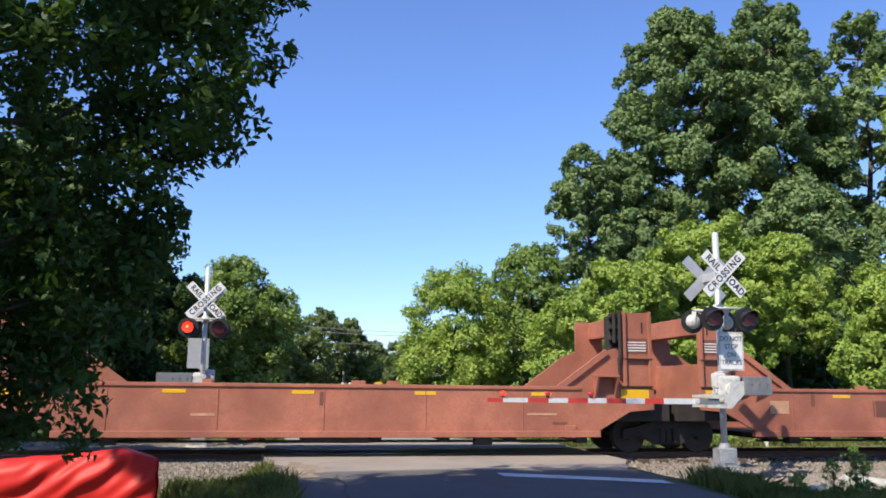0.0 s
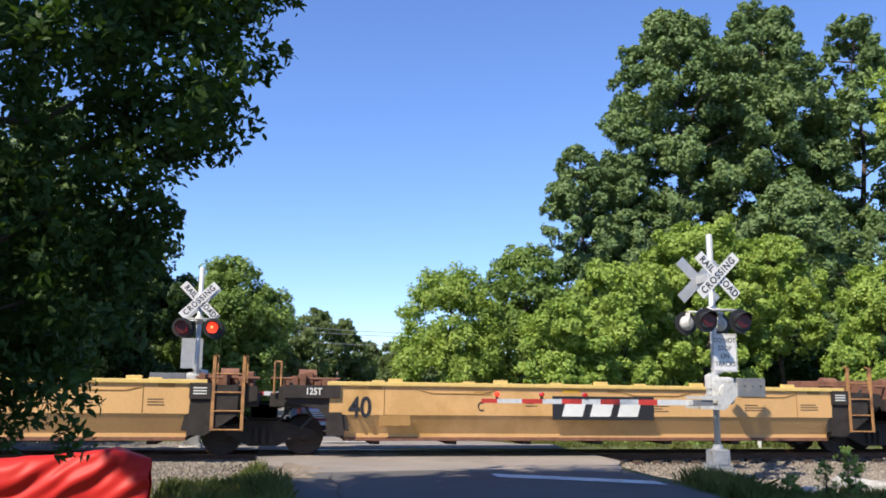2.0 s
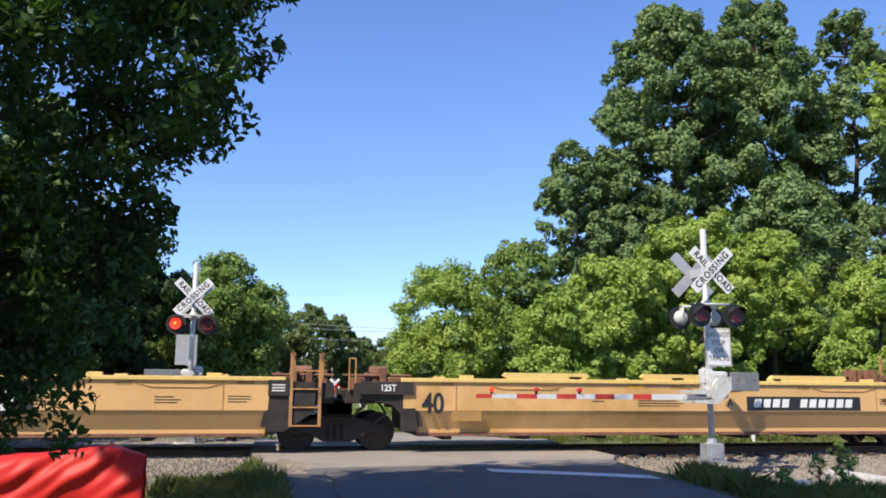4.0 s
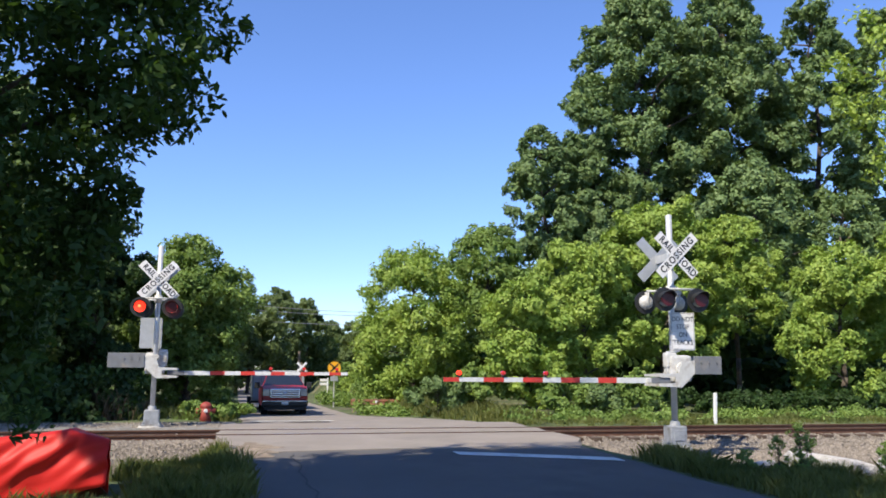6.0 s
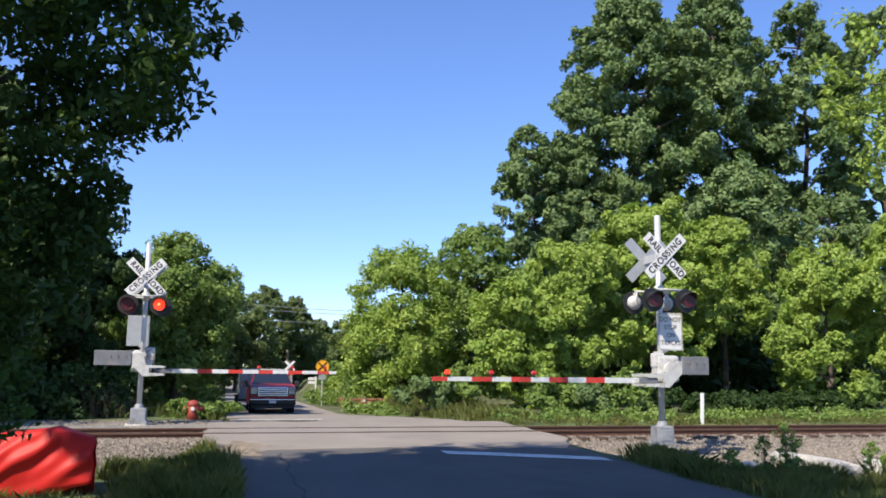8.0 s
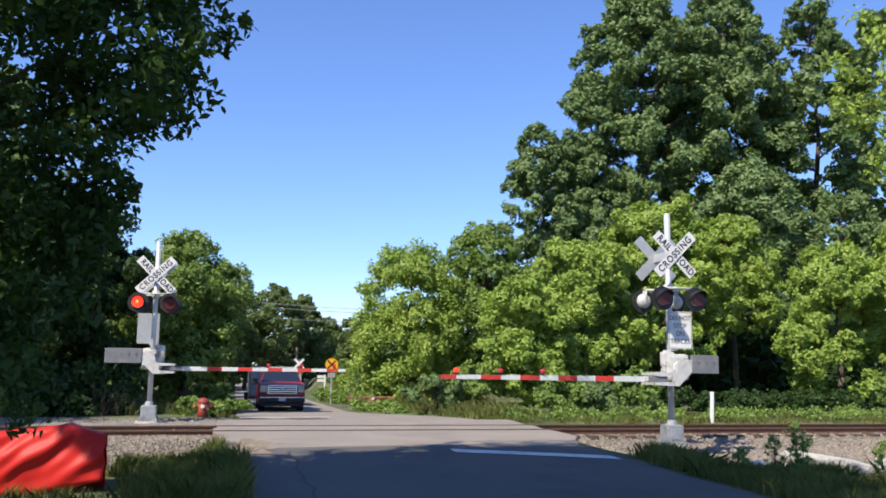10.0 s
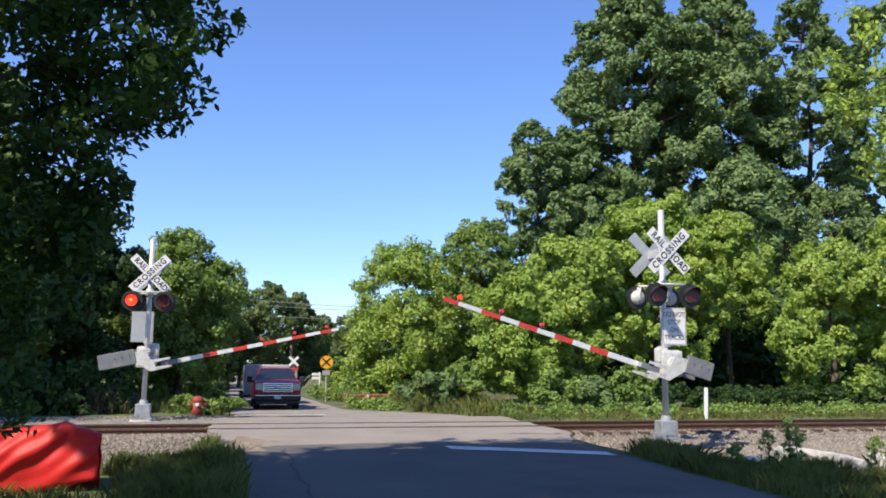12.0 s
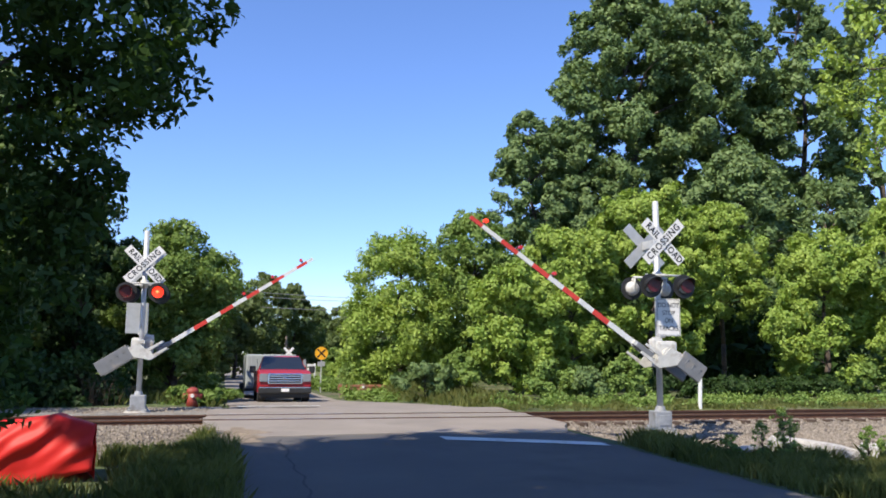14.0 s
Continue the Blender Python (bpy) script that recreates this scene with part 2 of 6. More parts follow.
def plate(bm, outline, y0, y1, mi=0):
    """A plate with an outline in x and z, from y0 to y1."""
    a = [bm.verts.new((x, y0, z)) for x, z in outline]
    b = [bm.verts.new((x, y1, z)) for x, z in outline]
    n = len(outline)
    fs = [bm.faces.new(a), bm.faces.new(b[::-1])]
    for i in range(n):
        fs.append(bm.faces.new((a[i], b[i], b[(i + 1) % n], a[(i + 1) % n])))
    for f in fs:
        f.material_index = mi
    bmesh.ops.recalc_face_normals(bm, faces=fs)
    return bm


def extrude_x(bm, outline, x0, x1, mi=0):
    """A bar along x with an outline in y and z."""
    a = [bm.verts.new((x0, y, z)) for y, z in outline]
    b = [bm.verts.new((x1, y, z)) for y, z in outline]
    n = len(outline)
    fs = [bm.faces.new(a), bm.faces.new(b[::-1])]
    for i in range(n):
        fs.append(bm.faces.new((a[i], b[i], b[(i + 1) % n], a[(i + 1) % n])))
    for f in fs:
        f.material_index = mi
    bmesh.ops.recalc_face_normals(bm, faces=fs)
    return bm


def text_mesh(words, height, material, parent, m, depth=0.002, name="lettering", shear=0.0, squeeze=1.0, bold=0.0, spacing=1.0):
    cu = bpy.data.curves.new(name, "FONT")
    cu.body, cu.size, cu.extrude, cu.align_x, cu.align_y, cu.shear = words, height / 0.7, depth, "CENTER", "CENTER", shear
    cu.offset, cu.space_character = bold, spacing
    tmp = new("tmp_text", cu)
    bpy.context.view_layer.update()
    me = bpy.data.meshes.new_from_object(tmp.evaluated_get(bpy.context.evaluated_depsgraph_get()))
    bpy.data.objects.remove(tmp)
    bpy.data.curves.remove(cu)
    me.name = name
    me.transform(Matrix.Diagonal((squeeze, 1, 1, 1)))
    me.materials.clear()
    me.materials.append(material)
    ob = new(name, me)
    ob.parent = parent
    ob.matrix_basis = m
    return ob


FRONT = pose(0, 0, 0, 90, 0, 0)      # text laid in x and z, facing -y


def quads(name, verts, count, per, material, parent=None):
    """A mesh of many separate faces of per corners each."""
    me = bpy.data.meshes.new(name)
    me.vertices.add(len(verts))
    me.vertices.foreach_set("co", np.ascontiguousarray(verts, dtype=np.float32).ravel())
    me.loops.add(count * per)
    me.loops.foreach_set("vertex_index", np.arange(count * per, dtype=np.int32))
    me.polygons.add(count)
    me.polygons.foreach_set("loop_start", np.arange(0, count * per, per, dtype=np.int32))
    me.polygons.foreach_set("loop_total", np.full(count, per, dtype=np.int32))
    me.update(calc_edges=True)
    me.materials.append(material)
    ob = new(name, me)
    ob.parent = parent
    return ob


# ---------------------------------------------------------------- ground
TRACK_Y, RAIL_TOP = 20.3, 0.16


def along(y):
    """Height of the road along its length: a hump at the crossing."""
    return float(np.interp(y, [-400, 9, 12, 17.6, 23.2, 30, 38, 60, 150, 3000],
                           [-0.1, -0.03, 0.0, 0.13, 0.13, -0.1, -0.42, -0.75, -1.0, -1.0]))


def ground_z(x, y):
    side = max(0.0, min(1.0, max(-0.1 - x, x - 7.1) / 1.6))
    side = side * side * (3 - 2 * side)
    z = along(y) - 0.03
    off = 0.0
    if y < 23:
        ys = [-500, 11, 13.5, 14.6, 15.6, 16.5, 19, 23]
        off = float(np.interp(y, ys, [0, 0, -0.02, -0.12, -0.5, -0.75, -0.75, -0.4] if x < 3 else [0, 0, -0.08, -0.15, -0.3, -0.5, -0.6, -0.3]))
    else:
        off = min((y - 23.6) * 0.4, 0.05 + 0.012 * min(y - 23, 30)) if x > 3 else min((y - 24.6) * 0.3, 0.10 - 0.004 * min(y - 23, 60))
    off += 0.05 * noise.noise((x * 0.35, y * 0.35, 3.1)) + 0.02 * noise.noise((x * 1.7, y * 1.7, 1.0))
    return z * (1 - side) + off * side


def ground():
    xs = np.concatenate([[-2500, -900, -400, -200, -100, -60, -40, -30], np.arange(-24, 34, 0.4), [36, 40, 46, 55, 70, 100, 200, 400, 900, 2500]])
    ys = np.concatenate([[-2500, -800, -300, -120, -60, -30, -15, -8, -3], np.arange(0, 34, 0.4), np.arange(34, 62, 1.0), [65, 70, 80, 95, 120, 150, 250, 500, 1000, 2500]])
    bm = B()
    grid = [[bm.verts.new((x, y, ground_z(x, y))) for x in xs] for y in ys]
    for j in range(len(ys) - 1):
        for i in range(len(xs) - 1):
            bm.faces.new((grid[j][i], grid[j][i + 1], grid[j + 1][i + 1], grid[j + 1][i]))
    tagged(part("ground", bm, M_GROUND, smooth=True), "grass and earth verge beside the railway", "ground", kind="structure")


def ribbon(bm, left, right, ys, lift, thick=0.05):
    """A slab that follows the road's height between two edge functions of y."""
    rows = []
    for y in ys:
        l, r = left(y), right(y)
        rows.append([bm.verts.new((l + (r - l) * k / 6, y, along(y) + lift + (0.03 * math.sin(math.pi * k / 6) if y < 16 else 0))) for k in range(7)])
    low = [[bm.verts.new((row[0].co.x, row[0].co.y, row[0].co.z - thick)), bm.verts.new((row[-1].co.x, row[-1].co.y, row[-1].co.z - thick))] for row in rows]
    for a, b, la, lb in zip(rows, rows[1:], low, low[1:]):
        for k in range(6):
            bm.faces.new((a[k], a[k + 1], b[k + 1], b[k]))
        bm.faces.new((la[0], a[0], b[0], lb[0]))
        bm.faces.new((a[6], la[1], lb[1], b[6]))
    for row, lo in ((rows[0], low[0]), (rows[-1], low[-1])):
        bm.faces.new([lo[0]] + row + [lo[1]])
    bmesh.ops.recalc_face_normals(bm, faces=bm.faces[:])


def wobble(v, y, a=0.07):
    return v + a * noise.noise((v, y * 1.3, 0.5)) + a * 0.5 * noise.noise((v + 9, y * 4.0, 0.5))


def roads():
    road = thing("road", pose(0, 0, 0), "worn grey two-lane asphalt road over the crossing", "road", kind="structure")
    # near lanes use the darker tone with tree shade in the colour
    bm = B()
    ribbon(bm, lambda y: wobble(float(np.interp(y, [15.2, 16.6], [0.2, 0.0])), y, 0.16), lambda y: wobble(6.9, y), list(np.arange(-12, 18.01, 0.3)), 0.0)
    part("near_lanes", bm, M_ASPHALT_SHADE, road)
    bm = B()
    ribbon(bm, lambda y: wobble(0.2, y), lambda y: wobble(float(np.interp(y, [26, 34], [7.0, 5.0])), y), list(np.arange(22.9, 60, 0.6)) + [65, 75, 90, 120, 160, 240, 400], 0.0)
    part("far_lanes", bm, M_ASPHALT_LIT, road)
    # asphalt of the crossing, parted by the rails
    def lft(y):
        return wobble(-0.25 - 0.1 * (y > 18.4), y, 0.1)
    def rgt(y):
        return wobble(7.45 + 0.05 * (y - 18), y, 0.1)
    for nm, a, b, left in (("approach_slab", 15.9, 19.40, lft), ("centre_slab", 19.66, 20.94, lft), ("far_slab", 21.12, 23.4, lft)):
        bm = B()
        ys = [a, *np.arange(math.ceil(a / 0.3) * 0.3 + 0.05, b - 0.05, 0.3), b]
        ribbon(bm, (lambda y: lft(y) + 0.55 * max(0, 17.6 - y)) if nm == "approach_slab" else lft,
               (lambda y: rgt(y) - 0.35 * max(0, 17.6 - y)) if nm == "approach_slab" else rgt, ys, 0.018, 0.1)
        part(nm, bm, M_ASPHALT_LIT, road)
    # stop lines
    for (xa, ya), (xb, yb) in (((3.95, 15.1), (6.72, 14.08)), ((0.45, 26.1), (2.95, 26.2))):
        bm = B()
        n = 8
        rows = []
        for k in range(n + 1):
            x, y = xa + (xb - xa) * k / n, ya + (yb - ya) * k / n
            lift = 0.012 + (0.03 * math.sin(math.pi * min(1, max(0, x / 6.9))) if y < 16 else 0)
            rows.append([bm.verts.new((x, y - 0.24 + d, along(y - 0.24 + d) + lift)) for d in (0, 0.5)])
        for a, b in zip(rows, rows[1:]):
            bm.faces.new((a[0], b[0], b[1], a[1]))
        part("stop_line", bm, M_LINE, road, "worn white stop line")
    # tarred crack along the edge of the lane
    bm = B()
    prev = None
    for y in np.arange(6, 15.5, 0.15):
        x = 1.04 + 0.12 * noise.noise((0, y * 1.1, 7)) + 0.05 * noise.noise((0, y * 5, 2))
        w = 0.018 + 0.012 * noise.noise((4, y * 3, 1))
        z = along(y) + 0.03 * math.sin(math.pi * x / 6.9) + 0.005
        cur = [bm.verts.new((x - w, y, z)), bm.verts.new((x + w, y, z))]
        if prev:
            bm.faces.new((prev[0], prev[1], cur[1], cur[0]))
        prev = cur
    part("crack", bm, M_CRACK, road)
    # sandy shoulder at the near left corner of the crossing
    bm = B()
    rim = [bm.verts.new((0.0 + 0.85 * math.cos(a) * (1 + 0.9 * noise.noise((math.cos(a) * 3, math.sin(a) * 3, 4))), 16.9 + 1.5 * math.sin(a), 0)) for a in np.linspace(0, 2 * math.pi, 60, endpoint=False)]
    mid = bm.verts.new((0.2, 16.6, along(16.6) + 0.05))
    for v in rim:
        v.co.y -= 0.5
        v.co.z = max(along(v.co.y) if v.co.x > -0.1 else ground_z(v.co.x, v.co.y), -0.2) + (0.014 if v.co.x > 0.2 else -0.04)
    for a, b in zip(rim, rim[1:] + rim[:1]):
        bm.faces.new((a, b, mid))
    tagged(part("shoulder", bm, M_DIRT, smooth=True), "sandy dirt shoulder at the crossing corner", "shoulder", kind="structure")


def gravel_pad():
    """Pale fine gravel round the far signal, and a strip of it beside the near lane."""
    bm = B()
    xs, ys = np.arange(-9, 0.21, 0.3), np.arange(21.75, 25.41, 0.3)
    grid = [[bm.verts.new((x + 0.1 * noise.noise((x, y, 1)), y + 0.15 * noise.noise((x, y, 6)),
                           0.055 + 0.035 * min(1.0, (y - 21.75) / 0.8) + 0.045 * noise.noise((x * 2, y * 2, 3)) - (0.25 if y in (ys[0], ys[-1]) else 0))) for x in xs] for y in ys]
    for a, b in zip(grid, grid[1:]):
        for k in range(len(xs) - 1):
            bm.faces.new((a[k], a[k + 1], b[k + 1], b[k]))
    tagged(part("gravel_pad", bm, M_GRAVEL, smooth=True), "pale fine gravel round the far signal", "gravel", kind="structure")


BED_LEFT = [(-5.6, -0.95), (-5.0, -0.80), (-4.0, -0.56), (-2.8, -0.28), (-1.65, 0.0), (-0.95, 0.03), (0.95, 0.03), (1.75, 0.03), (2.6, 0.06), (4.6, 0.09), (5.2, -0.2)]
BED_RIGHT = [(-7.0, -0.42), (-5.6, -0.30), (-4.4, -0.22), (-2.9, -0.2), (-1.5, -0.1), (-1.0, 0.0), (0.95, 0.02), (1.6, 0.02), (2.4, -0.02), (3.2, -0.12), (4.0, -0.5)]


def track():
    t = thing("railroad_track", pose(0, TRACK_Y, 0), "single railway track with rusty rails on ballast", "railway track", kind="structure")
    bm = B()
    xs = np.concatenate([np.arange(-200, -12, 8), np.arange(-12, 24, 0.35), np.arange(24, 200, 8)])
    prev = None
    for x in xs:
        cur = [bm.verts.new((x, y + 0.06 * noise.noise((x, y * 2, 0)), z + 0.035 * noise.noise((x * 1.4, y * 1.4, 5)))) for y, z in (BED_LEFT if x < 3 else BED_RIGHT)]
        if prev:
            for a, b, c, d in zip(prev, prev[1:], cur[1:], cur):
                bm.faces.new((a, d, c, b))
        prev = cur
    bmesh.ops.recalc_face_normals(bm, faces=bm.faces[:])
    part("ballast", bm, M_BALLAST, t, smooth=True)
    head = [(-0.036, 0.16), (0.036, 0.16), (0.036, 0.125), (0.009, 0.112), (0.009, 0.03), (0.07, 0.015), (0.07, 0.0), (-0.07, 0.0), (-0.07, 0.015), (-0.009, 0.03), (-0.009, 0.112), (-0.036, 0.125)]
    for yc in (-0.75, 0.75):
        bm = B()
        extrude_x(bm, [(yc + y, z) for y, z in head], -260, 260)
        bm.normal_update()
        for f in bm.faces:
            f.material_index = int(f.normal.z > 0.9 and f.calc_center_median().z > 0.15)
        part("rail", bm, [M_RAIL, M_RAILTOP], t, "rusty steel rail with a polished head")
    return t


# ---------------------------------------------------------------- trees
def leaves(rng, centres, radii, count, size, shape="quad", flat=(1, 1, 0.75), shell=0.2):
    """Corners of many leaves spread over round clumps."""
    w = radii ** 2
    idx = rng.choice(len(centres), count, p=w / w.sum())
    d = rng.normal(size=(count, 3))
    d /= np.linalg.norm(d, axis=1)[:, None]
    r = radii[idx] * np.minimum(np.abs(rng.normal(size=count)) * 0.34 + shell + 0.25 * rng.random(count), 1.25 if shape == "leaf" else 1.7)
    c = centres[idx] + d * r[:, None] * np.array(flat)
    n = d * 0.4 + rng.normal(size=(count, 3)) * 0.7 + np.array((0, 0, 0.3))
    n /= np.linalg.norm(n, axis=1)[:, None]
    return leaf_faces(rng, c, n, size, shape)


def leaf_faces(rng, c, n, size, shape):
    """Corners of leaves at the places c that face along n."""
    count = len(c)
    t = np.cross(n, rng.normal(size=(count, 3)))
    t /= np.linalg.norm(t, axis=1)[:, None] + 1e-9
    b = np.cross(n, t)
    s = size * (0.6 + 0.8 * rng.random(count))[:, None]
    if shape == "quad":
        v = np.stack([c - t * s * 0.45 + b * s * 0.32, c + t * s * 0.6, c - t * s * 0.35 - b * s * 0.36], 1)
        return v.reshape(-1, 3), count, 3
    droop = np.array((0, 0, -0.25))
    v = np.stack([c - t * s * 0.5, c - t * s * 0.15 + b * s * 0.22, c + t * s * 0.2 + b * s * 0.18, c + (t + droop) * s * 0.55,
                  c + t * s * 0.2 - b * s * 0.18, c - t * s * 0.15 - b * s * 0.22], 1)
    return v.reshape(-1, 3), count, 6


def sprays(rng, cen, cr, count, size, shape, lean=0.0):
    """Leaves of a crown: every clump carries small sprays on its outer and upper side, every spray many leaves."""
    per = 9
    k = len(cen)
    away = cen * np.array((1, 1, 0.0)) - np.array((lean * 0.6, 0, 0))
    away /= np.linalg.norm(away, axis=1)[:, None] + 0.6
    d = rng.normal(size=(k, per, 3)) + 0.75 * away[:, None, :] + np.array((0, 0, 0.35))
    d /= np.linalg.norm(d, axis=2)[:, :, None]
    out = 0.3 + 0.9 * rng.random((k, per)) ** 0.8
    pos = (cen[:, None, :] + d * (cr[:, None] * out)[:, :, None] * np.array((1, 1, 0.85))).reshape(-1, 3)
    rad = (cr[:, None] * (0.14 + 0.40 * rng.random((k, per)) ** 1.4)).ravel()
    d = d.reshape(-1, 3)
    w = rad ** 2 * (0.55 + 0.9 * rng.random(len(rad)))
    idx = rng.choice(len(rad), count, p=w / w.sum())
    g = rng.normal(size=(count, 3))
    g *= np.minimum(1.0, 1.9 / (np.linalg.norm(g, axis=1) + 1e-9))[:, None]
    c = pos[idx] + g * (rad[idx] * 0.66)[:, None] * np.array((1, 1, 0.95))
    if shape == "leaf":
        n = rng.normal(size=(count, 3)) * 0.8 + np.array((0, 0, 0.45))
        c[:, 2] -= 0.22 * rad[idx] * (g[:, 0] ** 2 + g[:, 1] ** 2)      # tips of the twigs hang
    else:
        n = 0.5 * d[idx] + 0.22 * g + rng.normal(size=(count, 3)) * 0.5 + np.array((0, 0, 0.15))
    n /= np.linalg.norm(n, axis=1)[:, None]
    return leaf_faces(rng, c, n, size, shape)


def limb(bm, p, q, r0, r1, rng, bend=0.12, steps=4, seg=7):
    p, q = np.array(p, float), np.array(q, float)
    pts = [p + (q - p) * k / steps for k in range(steps + 1)]
    ln = np.linalg.norm(q - p)
    for k in range(1, steps):
        pts[k] = pts[k] + rng.normal(size=3) * ln * bend * 0.35
    for k in range(steps):
        ra, rb = r0 + (r1 - r0) * k / steps, r0 + (r1 - r0) * (k + 1) / steps
        rod(bm, pts[k], pts[k + 1], ra, rb, seg)


def tree(label, x, y, top, rx, ry, low, profile, clumps, count, leaf, material, seed, trunk=0.2, clump=(0.2, 0.34), shape="quad", lean=0.0, name="tree", bias=0.85, lop=0.16, base=None, group="trees along the railway", thick=2.2):
    """A tree: trunk with limbs, and a crown of leaf clumps. profile: (height share, width share) pairs of the crown."""
    rng = np.random.default_rng(seed)
    z0 = (ground_z(x, y) if base is None else base) - 0.05
    root = thing(name, pose(x, y, z0), label, name, group)
    h = top - z0
    lo = low - z0
    u = rng.random(clumps) ** bias
    hs, ws = zip(*profile)
    width = np.interp(u, hs, ws)
    ang = rng.random(clumps) * 2 * math.pi
    rad = np.sqrt(rng.random(clumps)) ** 0.7 * (1 + lop * np.sin(ang * 2 + seed) + 0.8 * lop * np.sin(ang * 3 + 2 * seed + u * 5))
    cr = (clump[0] + (clump[1] - clump[0]) * rng.random(clumps)) * min(rx, ry) * (0.55 + 0.45 * width)
    hold = np.maximum(0, width - cr / rx * 0.75)
    cen = np.stack([np.cos(ang) * rad * hold * rx + lean * u, np.sin(ang) * rad * hold * ry, lo + cr * 0.8 + u * np.maximum(0.05, h - lo - 1.75 * cr)], 1)
    bm = B()
    limb(bm, (0, 0, -0.1), (lean * 0.5, 0, lo + (h - lo) * 0.45), trunk, trunk * 0.55, rng, 0.05, 5, 9)
    limb(bm, (lean * 0.5, 0, lo + (h - lo) * 0.45), (lean, 0, lo + (h - lo) * 0.88), trunk * 0.55, trunk * 0.12, rng, 0.08, 4, 7)
    for k in rng.choice(clumps, min(clumps, 26), replace=False):
        c = cen[k]
        zz = max(0.25 * lo + 0.2, min(c[2] - 0.25 * np.hypot(c[0], c[1]) - 0.4, lo + (h - lo) * 0.85))
        limb(bm, (lean * 0.5 * zz / h, 0, zz), c, trunk * 0.28, trunk * 0.06, rng, 0.12, 3, 5)
    part("trunk", bm, M_BARK, root, smooth=True)
    v, n, per = sprays(rng, cen, cr, int(count * (1.0 if shape == "leaf" else thick)), leaf * (0.84 if shape == "leaf" else 0.70), shape, lean)
    ob = quads("crown", v, n, per, material, root)
    return root


ROUND = [(0, 0.55), (0.2, 0.9), (0.45, 1.0), (0.7, 0.85), (0.88, 0.55), (1, 0.25)]
TALL = [(0, 0.6), (0.15, 0.8), (0.4, 1.0), (0.68, 0.98), (0.86, 0.7), (1, 0.3)]
SLIM = [(0, 0.8), (0.3, 1.0), (0.55, 0.95), (0.8, 0.72), (0.92, 0.5), (1, 0.3)]
DOME = [(0, 0.75), (0.3, 1.0), (0.6, 0.95), (0.85, 0.78), (1, 0.5)]
FLARE = [(0, 0.72), (0.13, 0.74), (0.3, 0.76), (0.48, 0.82), (0.62, 0.97), (0.8, 1.03), (1, 0.95)]


def trees():
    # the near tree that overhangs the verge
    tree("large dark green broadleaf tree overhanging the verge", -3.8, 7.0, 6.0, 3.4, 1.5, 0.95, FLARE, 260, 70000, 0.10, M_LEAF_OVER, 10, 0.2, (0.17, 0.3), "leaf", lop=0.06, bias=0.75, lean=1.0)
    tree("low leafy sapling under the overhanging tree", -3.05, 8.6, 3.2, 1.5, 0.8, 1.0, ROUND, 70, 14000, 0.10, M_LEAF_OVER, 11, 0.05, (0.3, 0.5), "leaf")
    # unseen trees added for shade: four on the road, two on the left wood
    for k, (x, y, top, r, low, lean) in enumerate(((-6.2, 5.5, 15.0, 3.2, 8.8, 0), (-3.3, 4.8, 16.2, 4.6, 10.0, 0), (8.6, 1.2, 16.5, 3.6, 10.0, -5.6), (-9.8, 0.4, 13.0, 3.6, 5.5, 0), (-20.0, 16.0, 25.0, 4.6, 9.0, 0), (-18.6, 25.2, 21.0, 3.6, 6.0, 0))):
        tree("tall shade tree on the verge by the road" if k < 4 else "unseen tall tree added to shade the left wood", x, y, top, r, r, low, ROUND, 80, 5200 if k == 0 else 6400, 0.46, M_LEAF_MID if k < 4 else M_LEAF_DARK, 60 + k, 0.3, lean=lean)
    # a sunlit branchy tree at the right hand verge
    tree("light green young tree beside the road", 15.6, 15.0, 11.5, 3.0, 2.6, 5.0, ROUND, 40, 6000, 0.17, M_LEAF_BRIGHT, 17, 0.12, (0.14, 0.26), "leaf")
    # left, behind the far signal
    tree("broadleaf tree with a sunlit green crown", -2.0, 34.9, 7.0, 2.35, 2.35, 0.3, TALL, 90, 26000, 0.2, M_LEAF_MID, 21, 0.16, lop=0.08)
    # leaf colour darkened to carry the shade behind the signal
    tree("broadleaf tree behind the signal, shade in its leaf colour", -4.9, 31, 7.7, 2.6, 2.6, 0.2, ROUND, 60, 16000, 0.22, M_LEAF_SHADE, 22, 0.16)
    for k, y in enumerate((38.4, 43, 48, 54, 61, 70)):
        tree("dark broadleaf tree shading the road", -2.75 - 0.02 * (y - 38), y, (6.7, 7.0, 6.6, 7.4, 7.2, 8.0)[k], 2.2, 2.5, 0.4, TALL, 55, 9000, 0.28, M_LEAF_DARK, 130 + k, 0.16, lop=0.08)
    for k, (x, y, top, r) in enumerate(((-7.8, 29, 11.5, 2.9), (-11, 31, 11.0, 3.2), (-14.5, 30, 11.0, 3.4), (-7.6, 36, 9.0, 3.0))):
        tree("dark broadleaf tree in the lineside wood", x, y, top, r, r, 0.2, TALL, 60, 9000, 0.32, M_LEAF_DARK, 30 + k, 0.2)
    # trees added at the left to shade the undergrowth, leaf colour darkened too
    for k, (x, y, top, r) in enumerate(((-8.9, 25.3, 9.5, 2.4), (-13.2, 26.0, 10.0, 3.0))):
        tree("broadleaf tree added for shade, shade also in its leaf colour", x, y, top, r, r, 0.3, TALL, 60, 9000, 0.3, M_LEAF_SHADE, 36 + k, 0.2)
    # roadside bushes beyond the crossing
    rng = random.Random(14)
    for k in range(11):
        y = 34 + k * 3.6
